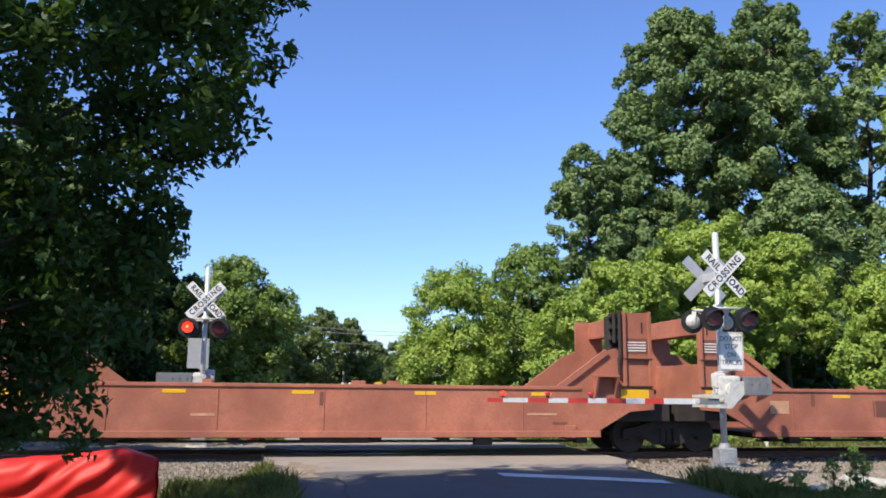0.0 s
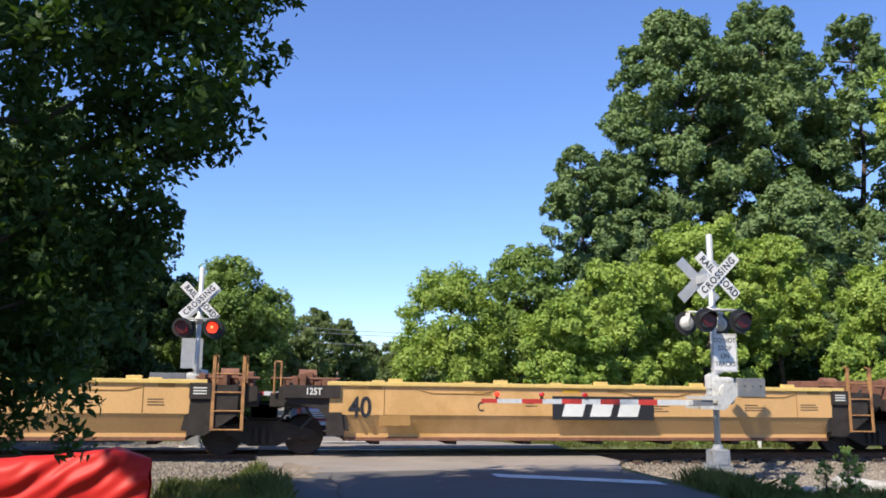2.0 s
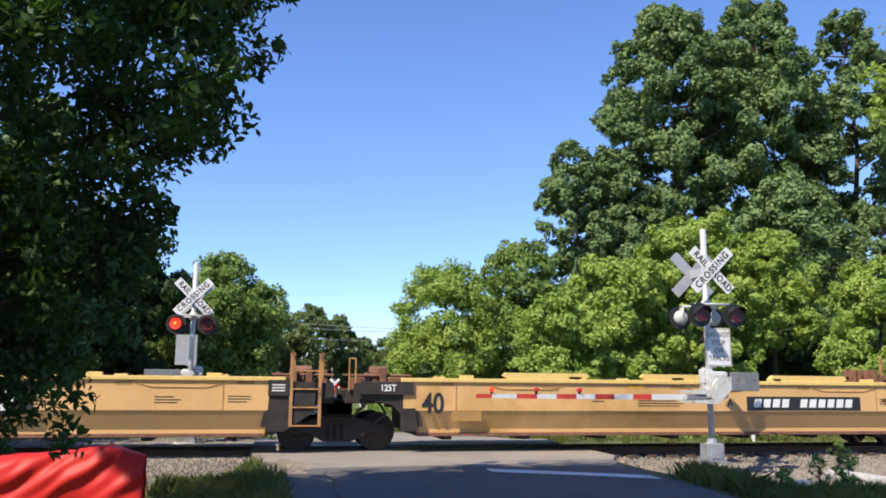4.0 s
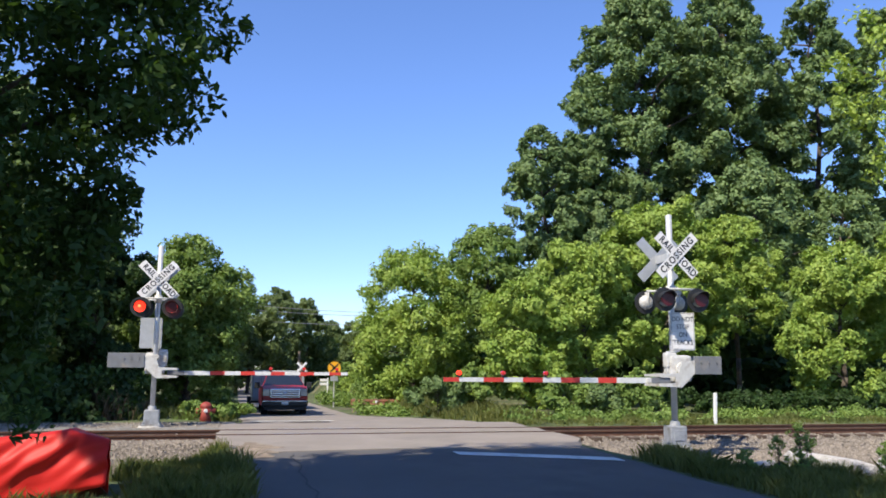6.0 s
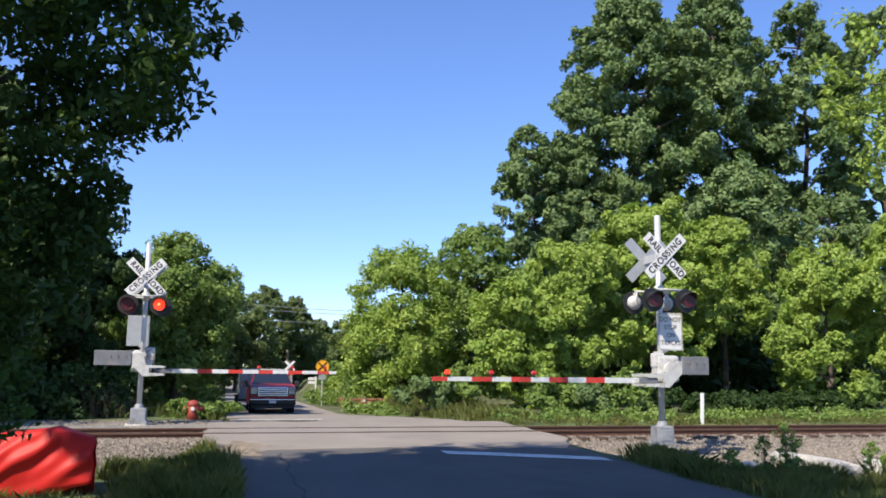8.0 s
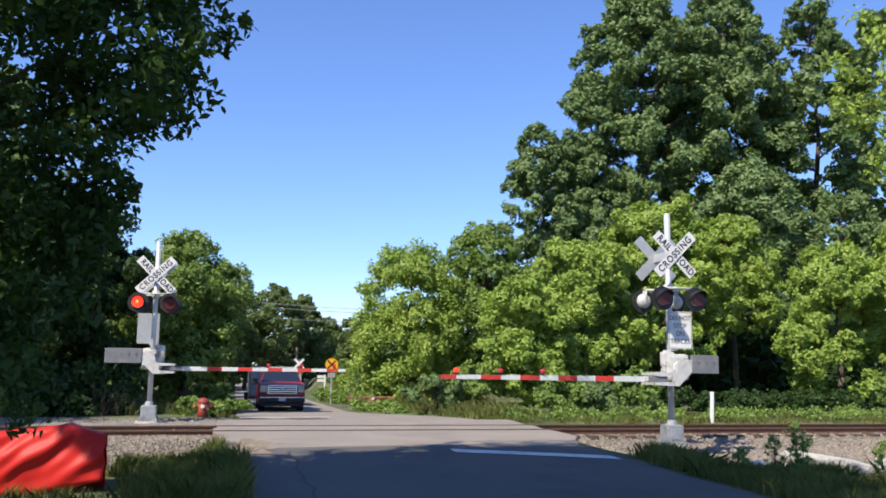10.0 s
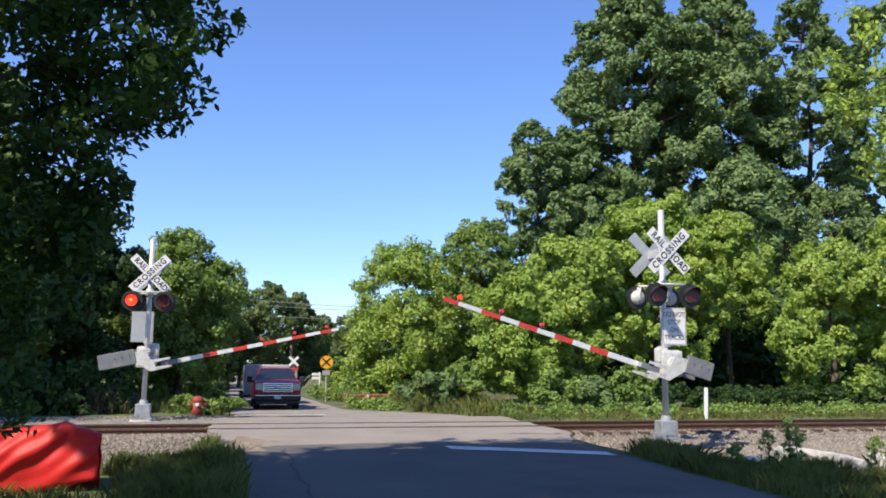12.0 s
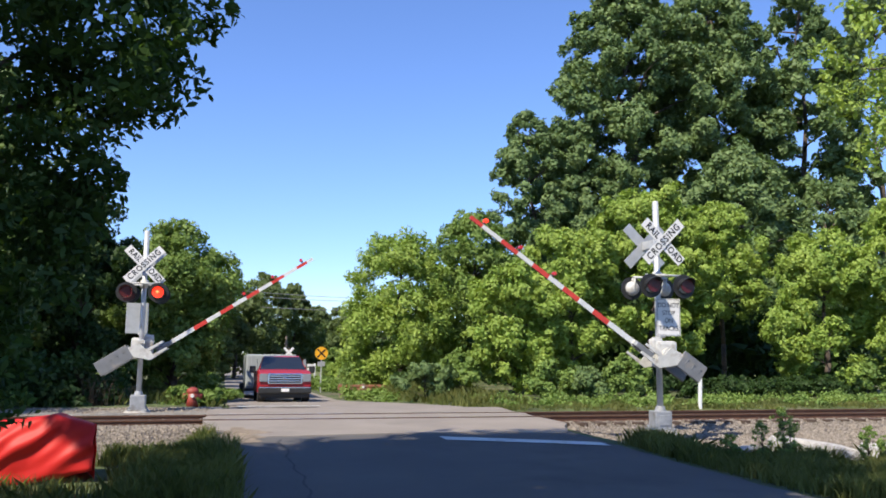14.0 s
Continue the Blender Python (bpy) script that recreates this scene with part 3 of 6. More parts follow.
        tree("leafy green roadside bush", 8.6 + rng.uniform(-0.3, 0.5) + (0.9 if k < 3 else 0), y, rng.uniform(0.9, 2.2) * (0.42 if k < 3 else 1.0), rng.uniform(1.1, 1.5), 1.5, -0.4, ROUND, 26, 3600, 0.2, M_LEAF_MID if k % 2 else M_LEAF_BRIGHT, 150 + k, 0.03, (0.25, 0.42), name="bush", group="roadside bushes")
    # far trees up the road
    for k, (x, y, top, r) in enumerate(((1.0, 85, 9.2, 3.4), (4.2, 92, 10.4, 3.6), (7.6, 95, 9.6, 3.0), (-2.5, 80, 10.0, 4.0), (11.5, 110, 8.0, 3.5), (15.5, 115, 8.2, 3.4), (19.5, 130, 9.8, 4.0), (25.0, 140, 9.5, 4.0), (9.4, 70, 4.6, 1.7), (-0.6, 62, 5.2, 1.5))):
        tree("distant broadleaf tree up the road", x, y, top, r, r, -0.6, ROUND, 60, 6000, 0.48, M_LEAF_FAR, 40 + k, 0.2)
    # right of the road, beyond the track
    tree("green broadleaf tree with an airy crown", 8.9, 43, 8.1, 3.0, 2.6, -0.2, DOME, 150, 26000, 0.21, M_LEAF_BRIGHT, 51, 0.16, (0.2, 0.34), bias=0.95, lop=0.06)
    tree("light green broadleaf tree", 13.2, 44, 9.7, 2.8, 2.6, 0.0, TALL, 120, 22000, 0.27, M_LEAF_MID, 52, 0.18)
    tree("tall slim tree with an airy crown", 18.8, 50, 17.6, 3.1, 3.0, 1.0, SLIM, 150, 22000, 0.32, M_LEAF_DARK, 53, 0.25, (0.15, 0.28), lop=0.08)
    tree("tall dark green forest tree", 22.4, 51.5, 18.6, 3.4, 3.2, 1.0, TALL, 150, 20000, 0.34, M_LEAF_DARK, 62, 0.25, (0.14, 0.28), lop=0.08)
    tree("tall dark green forest tree", 25.2, 55.5, 21.0, 3.5, 3.2, 1.0, TALL, 120, 14000, 0.34, M_LEAF_DARK, 63, 0.25, (0.16, 0.3), lop=0.08)
    tree("very tall dark green forest tree", 27.0, 52, 28.8, 6.2, 5.0, 2.0, TALL, 360, 66000, 0.39, M_LEAF_DARK, 54, 0.4, (0.11, 0.23), lop=0.08)
    tree("very tall dark green forest tree", 34.2, 53, 30.6, 6.0, 5.0, 3.0, TALL, 340, 64000, 0.39, M_LEAF_DARK, 55, 0.4, (0.11, 0.23), lop=0.08)
    tree("tall thin-crowned forest tree", 42.0, 53, 30.6, 5.9, 4.6, 4.0, TALL, 210, 28000, 0.42, M_LEAF_DARK, 56, 0.35, (0.12, 0.22))
    tree("tall thin-crowned forest tree", 48.0, 52, 30.5, 5.2, 4.2, 4.0, TALL, 160, 24000, 0.42, M_LEAF_DARK, 57, 0.35, (0.12, 0.22))
    tree("dark green tree of the middle storey", 29.0, 42, 14.5, 3.8, 3.4, 0.6, ROUND, 80, 20000, 0.36, M_LEAF_DARK, 58, 0.25)
    tree("dark green tree of the middle storey", 36.5, 44, 13.0, 3.6, 3.4, 0.6, ROUND, 80, 16000, 0.36, M_LEAF_DARK, 59, 0.25)
    for k, (x, y, top, rx, n) in enumerate(((11.3, 31.5, 5.4, 2.0, 16000), (14.0, 32.5, 7.2, 2.4, 26000), (18.0, 33, 9.2, 3.0, 38000), (22.4, 34.5, 9.0, 2.1, 20000))):
        tree("bright yellow-green sunlit broadleaf tree", x, y, top, rx, 2.3, (0.2, 0.4, 1.3, 3.0)[k], DOME, 95, n, 0.2, M_LEAF_BRIGHT, 70 + k, 0.13, (0.18, 0.3))
    for k, (x, y, top, rx, n) in enumerate(((24.0, 29.5, 7.2, 2.6, 22000), (27.6, 29, 8.3, 2.8, 20000))):
        tree("bright yellow-green tree at the wood's edge", x, y, top, rx, 2.3, 0.5, DOME, 95, n, 0.2, M_LEAF_BRIGHT, 80 + k, 0.13, (0.18, 0.3))
    # undergrowth along the far side of the track
    rng = random.Random(4)
    for k in range(13):
        x = 7.6 + k * 1.75 + rng.uniform(-0.4, 0.4)
        y = 28.6 + rng.uniform(-0.8, 0.8) + (3.0 if k < 2 else 0)
        # these five bushes take the leaf tone with shade painted in
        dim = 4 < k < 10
        tree("leafy green bush at the wood's edge", x, y, rng.uniform(1.1, 1.9) * (0.6 if dim else 1.0), rng.uniform(1.0, 1.5), 0.9, 0.05, ROUND, 26, 4200, 0.17, M_LEAF_SHADE if dim else M_LEAF_MID if k % 3 else M_LEAF_DARK, 90 + k, 0.03, (0.25, 0.42), name="bush", group="bushes by the track")
    for k, (x, y, top) in enumerate(((-0.6, 26.5, 0.5), (0.1, 27.5, 0.55), (-1.2, 28, 0.6), (-6.2, 24.8, 1.0), (-5.4, 24.6, 0.6))):
        tree("small leafy bush on the gravel verge", x, y, top, 0.6, 0.5, 0.1, ROUND, 18, 1800, 0.11, M_LEAF_MID, 120 + k, 0.02, (0.25, 0.4), name="bush", group="bushes by the track")


def weed_patches():
    """Low leafy weeds on the verges and on the wood's floor."""
    rng = np.random.default_rng(55)
    for lab, x0, x1, y0, y1, z0, z1, k, n, rad, sz, m in (
            ("bright leafy weeds beyond the track", 8.0, 36, 24.0, 27.6, -0.05, 0.22, 300, 44000, 0.36, 0.10, M_LEAF_MID),
            # wood floor in the darkened tone, its shade is in the colour
            ("undergrowth on the wood floor, shade in its leaf colour", -18, -3.0, 25.4, 30, 0.0, 1.3, 130, 20000, 0.6, 0.17, M_LEAF_SHADE),
            ("weeds along the roadside", 5.6, 9.0, 30, 60, -0.6, -0.1, 110, 14000, 0.5, 0.16, M_LEAF_MID),
            ("weeds along the roadside", -1.9, -0.5, 26.5, 60, -0.5, 0.1, 90, 12000, 0.4, 0.15, M_LEAF_MID)):
        cen = np.stack([rng.uniform(x0, x1, k), rng.uniform(y0, y1, k), rng.uniform(z0, z1, k)], 1)
        v, c, per = leaves(rng, cen, np.full(k, rad) * rng.uniform(0.6, 1.2, k), n, sz)
        tagged(quads("weeds", v, c, per, m), lab, "weeds", kind="stuff")
    for k, (x, y, top, r) in enumerate(((8.55, 12.1, 0.62, 0.2), (8.8, 11.9, 0.85, 0.22), (8.7, 11.6, 0.7, 0.2), (8.1, 12.3, 0.4, 0.2), (9.55, 10.9, 0.62, 0.18), (9.7, 10.7, 0.5, 0.18))):
        tree("tall leafy weed clump at the road verge", x, y, top, r, r, 0.0, TALL, 22, 380, 0.055, M_LEAF_MID, 170 + k, 0.012, (0.2, 0.36), name="weed_clump", group="weed clumps")


def wood_backing():
    """Dense foliage deep in the woods, behind the separate trees."""
    rng = np.random.default_rng(77)
    # the entry at y 38.5 has the wood's inner shade in its leaf colour
    for lab, x0, x1, y, hgt, n, m in (("dense dark wood behind the trees", 14, 60, 60, 9, 26000, M_LEAF_DARK), ("undergrowth inside the wood, shade in its leaf colour", 13, 34, 38.5, 6, 14000, M_LEAF_SHADE), ("dense dark wood left of the road", -40, -3, 42, 7, 22000, M_LEAF_DARK), ("distant tree line", -60, 90, 180, 8, 16000, M_LEAF_FAR), ("far woods up the road", 6, 45, 99, 5, 16000, M_LEAF_FAR), ("far woods up the road", -30, 0.5, 90, 8, 14000, M_LEAF_FAR)):
        k = 240 if y < 70 else 160
        sz = 0.9 if y > 100 else 0.5
        cen = np.stack([rng.uniform(x0, x1, k), y + rng.uniform(-2, 4, k), -1 + rng.random(k) * hgt], 1)
        v, c, per = leaves(rng, cen, np.full(k, 1.8 if y < 90 else 2.6 if y < 150 else 4.0), n, sz)
        tagged(quads("undergrowth", v, c, per, m), lab, "woods", kind="stuff")


# ---------------------------------------------------------------- crossing signals
def lamp(parent, x, y, z, facing, lit_name=""):
    """A round flashing lamp on the cross arm; facing -1 looks to -y, 1 to +y."""
    bm = B()
    f = facing
    rod(bm, (0, 0.0, 0), (0, f * 0.025, 0), 0.255, 0.255, 28)
    # visor over the lens
    seg = 18
    ring = []
    for k in range(seg + 1):
        a = math.radians(-20 + 220 * k / seg)
        dep = 0.30 * (0.35 + 0.65 * max(0, math.sin(a)))
        ring.append([Vector((0.16 * math.cos(a) * s, f * (0.025 + d), 0.16 * math.sin(a) * s)) for s, d in ((1, 0), (1, dep), (1.06, dep), (1.06, 0))])
    vs = [[bm.verts.new(p) for p in r] for r in ring]
    for a, b in zip(vs, vs[1:]):
        for i in range(4):
            bm.faces.new((a[i], a[(i + 1) % 4], b[(i + 1) % 4], b[i]))
    bmesh.ops.recalc_face_normals(bm, faces=bm.faces[:])
    me = mesh_of("lamp", bm, M_BLACK)
    ob = new("lamp", me)
    ob.parent = parent
    ob.matrix_basis = pose(x, y, z)
    bm = B()
    ball(bm, (0, -f * 0.02, 0), 0.16, 20, 12, (1, 0.75, 1))
    rod(bm, (0, -f * 0.05, 0.1), (0, -f * 0.05, 0.22), 0.03, 0.03, 8)
    part("housing", bm, M_WHITEBOX, ob, "white domed lamp housing", smooth=True)
    bm = B()
    rod(bm, (0, -0.008, 0), (0, -0.002, 0), 0.145, 0.145, 24, 0)
    rod(bm, (0, -0.002, 0), (0, 0.008, 0), 0.145, 0.145, 24, 1)
    ball(bm, (0.01, 0.012, 0.01), 0.04, 10, 6, (1, 0.3, 1), 2)
    lens = part("lens", bm, [M_REDGLASS, M_GLOW, M_GLOWHOT] if lit_name else [M_REDGLASS], ob, "round red signal lens")
    lens.matrix_basis = pose(0, f * 0.16, 0, 0, 0, 0 if f < 0 else 180)
    return ob, lens


def crossbuck(parent, y, z, facing):
    """Two crossed white boards with black lettering."""
    turn = pose(0, y, z, 0, 0, 0 if facing < 0 else 180)
    for tilt, words, dy in ((-45, (("CROSSING", 0, 1.0),), -0.012), (45, (("RAIL", -0.33, 0.95), ("ROAD", 0.33, 0.95)), 0.012)):
        m = turn @ pose(0, dy, 0, 0, tilt, 0)
        bm = B()
        box(bm, (-0.61, -0.006, -0.115), (0.61, 0.006, 0.115))
        bm.normal_update()
        for f in bm.faces:
            f.material_index = 0 if f.normal.y < -0.5 else 1
        ob = part("crossbuck", bm, [M_SIGNWHITE, M_SIGNBACK], parent, "white crossing board with black letters")
        ob.matrix_basis = m
        for w, cx, sq in words:
            text_mesh(w, 0.145, M_INK, ob, pose(cx, -0.009, 0) @ FRONT, squeeze=0.9 if len(w) > 4 else 0.85, bold=0.004, spacing=1.22 if len(w) > 4 else 1.1)
    bm = B()
    box(bm, (-0.05, -0.02, -0.09), (0.05, abs(y) - 0.03, 0.09), 0.01)
    part("sign_bracket", bm, M_ALU, parent).matrix_basis = turn


def signal(m, label, front_y, rear_y, tip, tip_red, cross_z, weight):
    """A crossing signal, seen from the approaching road at -y; its gate reaches to -x."""
    s = thing("crossing_signal", m, label, "crossing signal", "railroad crossing signals")
    bm = B()
    # flared concrete footing
    a = [(0.33, -0.1), (0.36, 0.02), (0.30, 0.10), (0.0, 0.12)]
    for (r0, z0), (r1, z1) in zip(a, a[1:]):
        rod(bm, (0, 0, z0), (0, 0, z1), r0, max(r1, 0.02), 20)
    part("footing", bm, M_CONCRETE, s, "rounded concrete footing")
    bm = B()
    box(bm, (-0.19, -0.17, 0.10), (0.19, 0.17, 0.50), 0.03)
    box(bm, (-0.24, -0.22, 0.10), (0.24, 0.22, 0.14), 0.01)
    box(bm, (-0.12, -0.185, 0.2), (0.12, -0.165, 0.42), 0.01)
    rod(bm, (0, 0, 0.5), (0, 0, 0.6), 0.12, 0.09, 16)
    for sx in (-0.2, 0.2):
        for sy in (-0.18, 0.18):
            rod(bm, (sx, sy, 0.12), (sx, sy, 0.2), 0.018, 0.018, 6)
    part("junction_base", bm, M_CAST, s, "cast aluminium junction base")
    bm = B()
    rod(bm, (0, 0, 0.5), (0, 0, cross_z + 0.92), 0.065, 0.065, 18)
    ball(bm, (0, 0, cross_z + 0.92), 0.065, 14, 8, (1, 1, 0.4))
    part("mast", bm, M_ALU, s, "straight aluminium mast", smooth=True)
    crossbuck(s, front_y, cross_z, -1)
    crossbuck(s, rear_y, cross_z, 1)
    # cross arm and lamps
    bm = B()
    for yy in (-0.30, 0.30):
        rod(bm, (-0.42, yy, 3.38), (0.42, yy, 3.38), 0.025, 0.025, 10)
        rod(bm, (0, yy, 3.38), (0, 0, 3.38), 0.04, 0.04, 10)
        for sx in (-0.38, 0.38):
            rod(bm, (sx, yy, 3.38), (sx, yy, 3.12), 0.022, 0.022, 8)
    rod(bm, (0, 0, 3.28), (0, 0, 3.48), 0.10, 0.10, 16)
    part("cross_arm", bm, M_WHITEBOX, s, "white tubular lamp arm", smooth=True)
    lenses = {}
    for side, sx in (("a", -0.39), ("b", 0.39)):
        _, lenses["front" + side] = lamp(s, sx, -0.42, 3.14, -1)
        _, lenses["rear" + side] = lamp(s, sx, 0.42, 3.14, 1, "" if tip_red else "flashing")
    # notice plate
    bm = B()
    box(bm, (-0.28, -0.006, -0.40), (0.28, 0.006, 0.40), 0.004)
    bm.normal_update()
    for f in bm.faces:
        f.material_index = 0 if f.normal.y < -0.5 else 1
    sign = part("notice_plate", bm, [M_SIGNWHITE, M_SIGNBACK], s, "white notice plate with black words")
    sign.matrix_basis = pose(0.15, -0.18, 2.49)
    for k, w in enumerate(("DO NOT", "STOP", "ON", "TRACKS")):
        text_mesh(w, 0.10, M_INK, sign, pose(0, -0.009, 0.255 - 0.165 * k) @ FRONT, squeeze=0.88)
    bm = B()
    box(bm, (-0.265, -0.0085, -0.385), (-0.258, -0.0065, 0.385))
    for lo, hi in (((0.258, -0.0085, -0.385), (0.265, -0.0065, 0.385)), ((-0.258, -0.0085, 0.378), (0.258, -0.0065, 0.385)), ((-0.258, -0.0085, -0.385), (0.258, -0.0065, -0.378))):
        box(bm, lo, hi)
    part("sign_border", bm, M_INK, sign)
    # gate mechanism
    bm = B()
    box(bm, (-0.24, -0.34, 1.42), (0.26, -0.07, 1.98), 0.07)
    box(bm, (-0.30, -0.30, 1.72), (-0.06, -0.09, 2.03), 0.04)
    box(bm, (-0.10, -0.12, 1.46), (0.10, 0.11, 1.56), 0.01)
    box(bm, (-0.10, -0.12, 1.82), (0.10, 0.11, 1.92), 0.01)
    rod(bm, (0.02, -0.42, 1.68), (0.02, -0.30, 1.68), 0.15, 0.15, 20)
    rod(bm, (-0.26, -0.24, 1.62), (-0.26, -0.24, 2.06), 0.03, 0.03, 10)
    rod(bm, (-0.26, -0.24, 2.03), (0.1, -0.1, 2.08), 0.025, 0.025, 8)
    part("gate_mechanism", bm, M_WHITEBOX, s, "white cast gate mechanism box")
    for z in (1.51, 1.87):
        bm = B()
        rod(bm, (0, 0, z - 0.04), (0, 0, z + 0.04), 0.10, 0.10, 14)
        part("clamp", bm, M_GREYBOX, s)
    # moving gate: pivot at the mechanism's shaft
    bm = B()
    box(bm, (-0.74, -0.18, -0.28), (-0.30, 0.0, -0.16), 0.015)
    gate = new("gate_arm", mesh_of("gate_arm", bm, M_GREYBOX))
    for yy in (-0.20, 0.44):
        bm = B()
        plate(bm, [(0.26, -0.05), (0.24, 0.20), (-0.06, 0.16), (-0.12, -0.07), (-0.58, -0.09), (-0.58, -0.14), (-0.2, -0.15), (-0.2, -0.27), (-0.58, -0.29), (-0.58, -0.34), (-0.06, -0.36)], yy - 0.014, yy + 0.014)
        part("arm_plate", bm, M_WHITEBOX, gate)
    bm = B()
    box(bm, (-0.82, -0.17, -0.27), (-0.60, -0.02, -0.17), 0.01)
    part("socket", bm, M_WHITEBOX, gate)
    tagged(gate, "gate arm with red and white stripes")
    gate.parent = s
    gate.matrix_basis = pose(0, -0.25, 1.67)
    # striped boom in pieces
    ya, z = -0.09, -0.22
    x, red = tip, tip_red
    for ln in ((0.31, 0.50, 0.42, 0.40, 0.42, 0.39, 0.41, 0.40, 0.41, 9.0) if tip_red else (0.20, 0.32, 0.42, 0.38, 0.42, 0.38, 0.42, 0.38, 0.42, 0.38, 9.0)):
        e = min(-0.70, x + ln)
        t0, t1 = 0.058 - 0.018 * (-x - 0.7) / 4.4, 0.058 - 0.018 * (-e - 0.7) / 4.4
        bm = B()
        a = [bm.verts.new((x, ya + sy * 0.022, z + sz * t0)) for sy, sz in ((-1, -1), (1, -1), (1, 1), (-1, 1))]
        b = [bm.verts.new((e, ya + sy * 0.022, z + sz * t1)) for sy, sz in ((-1, -1), (1, -1), (1, 1), (-1, 1))]
        bm.faces.new(a), bm.faces.new(b[::-1])
        for i in range(4):
            bm.faces.new((a[i], b[i], b[(i + 1) % 4], a[(i + 1) % 4]))
        bmesh.ops.recalc_face_normals(bm, faces=bm.faces[:])
        part("stripe", bm, M_REDTAPE if red else M_WHITETAPE, gate)
        x, red = e, not red
    for lx in (tip + 0.31, tip + 1.22, tip + 2.12):
        bm = B()
        rod(bm, (lx, ya, z + 0.045), (lx, ya, z + 0.09), 0.03, 0.03, 10, 1)
        rod(bm, (lx, ya - 0.05, z + 0.13), (lx, ya + 0.05, z + 0.13), 0.045, 0.045, 14, 0)
        rod(bm, (lx, ya - 0.065, z + 0.13), (lx, ya - 0.05, z + 0.13), 0.03, 0.04, 12, 0)
        lit = tip_red and lx < tip + 0.5
        part("arm_lamp", bm, [M_GLOW if lit else M_ARMLAMP, M_BLACK], gate, "small lit red gate lamp" if lit else "small red gate lamp")
    # counterweights
    for yy in (-0.20, 0.44):
        bm = B()
        box(bm, (0.24, yy - 0.04, -0.09), (weight, yy + 0.04, 0.29), 0.012)
        for bx in (0.38, 0.56, 0.74):
            rod(bm, (bx, yy - 0.06, 0.16), (bx, yy + 0.06, 0.16), 0.02, 0.02, 8)
            box(bm, (bx - 0.01, yy - 0.046, 0.05), (bx + 0.01, yy + 0.046, 0.2))
        part("counterweight", bm, M_GREYBOX, gate, "grey steel counterweight plate")
    return s, gate, lenses


# ---------------------------------------------------------------- train
def wheelset(parent, x, z=0.16, r=0.42):
    bm = B()
    for y in (-0.75, 0.75):
        s = 1 if y > 0 else -1
        rod(bm, (x, y - s * 0.07, z + r), (x, y + s * 0.06, z + r), r, r, 24)
        rod(bm, (x, y - s * 0.10, z + r), (x, y - s * 0.07, z + r), r + 0.025, r + 0.025, 24)
        rod(bm, (x, y + s * 0.05, z + r), (x, y + s * 0.12, z + r), 0.13, 0.11, 14)
    rod(bm, (x, -0.95, z + r), (x, 0.95, z + r), 0.08, 0.08, 12)
    part("wheelset", bm, M_WHEEL, parent)


def bogie(parent, xc):
    for dx in (-0.9, 0.9):
        wheelset(parent, xc + dx)
    bm = B()
    for y in (-1.0, 1.0):
        s = 1 if y > 0 else -1
        plate(bm, [(xc - 1.15, 0.50), (xc - 1.15, 0.72), (xc - 0.75, 0.80), (xc - 0.35, 0.92), (xc + 0.35, 0.92), (xc + 0.75, 0.80), (xc + 1.15, 0.72), (xc + 1.15, 0.50), (xc + 0.7, 0.56), (xc + 0.3, 0.36), (xc - 0.3, 0.36), (xc - 0.7, 0.56)], y - 0.07, y + 0.07)
        for k in (-0.16, 0, 0.16):
            rod(bm, (xc + k, y + s * 0.08, 0.42), (xc + k, y + s * 0.08, 0.74), 0.06, 0.06, 10)
    box(bm, (xc - 0.2, -1.0, 0.66), (xc + 0.2, 1.0, 0.86))
    part("bogie_frame", bm, M_UNDER, parent, "dark grimy cast bogie frame")


def ladder(parent, x, w, z0, z1, y, material, rungs=5):
    """Flat side bars bent over at the top, round rungs between them."""
    for sx in (-w / 2, w / 2):
        bm = B()
        box(bm, (x + sx - 0.035, y - 0.012, z0), (x + sx + 0.035, y + 0.012, z1), 0.005)
        box(bm, (x + sx - 0.035, y - 0.012, z1 - 0.03), (x + sx + 0.035, y + 0.16, z1), 0.005)
        box(bm, (x + sx + 0.05, y + 0.14, z1 - 0.6), (x + sx + 0.08, y + 0.17, z1), 0.005)
        part("ladder_side", bm, material, parent)
    for k in range(rungs):
        bm = B()
        z = z0 + 0.02 + (z1 - z0) * k / rungs * 0.98
        rod(bm, (x - w / 2, y, z), (x + w / 2, y, z), 0.017, 0.017, 6)
        part("rung", bm, material, parent)


def char_bars(parent, count, x0, x1, z0, z1, y, material, skip=()):
    """Plain bars where the vehicle carries a number."""
    step = (x1 - x0) / count
    for k in range(count):
        if k in skip:
            continue
        bm = B()
        lean = (z1 - z0) * 0.2
        a = x0 + k * step + step * 0.12
        b = x0 + (k + 1) * step - step * 0.14
        plate(bm, [(a, z0), (b, z0), (b + lean, z1), (a + lean, z1)], y, y + 0.004)
        part("marking_bar", bm, material, parent, "plain white bar")


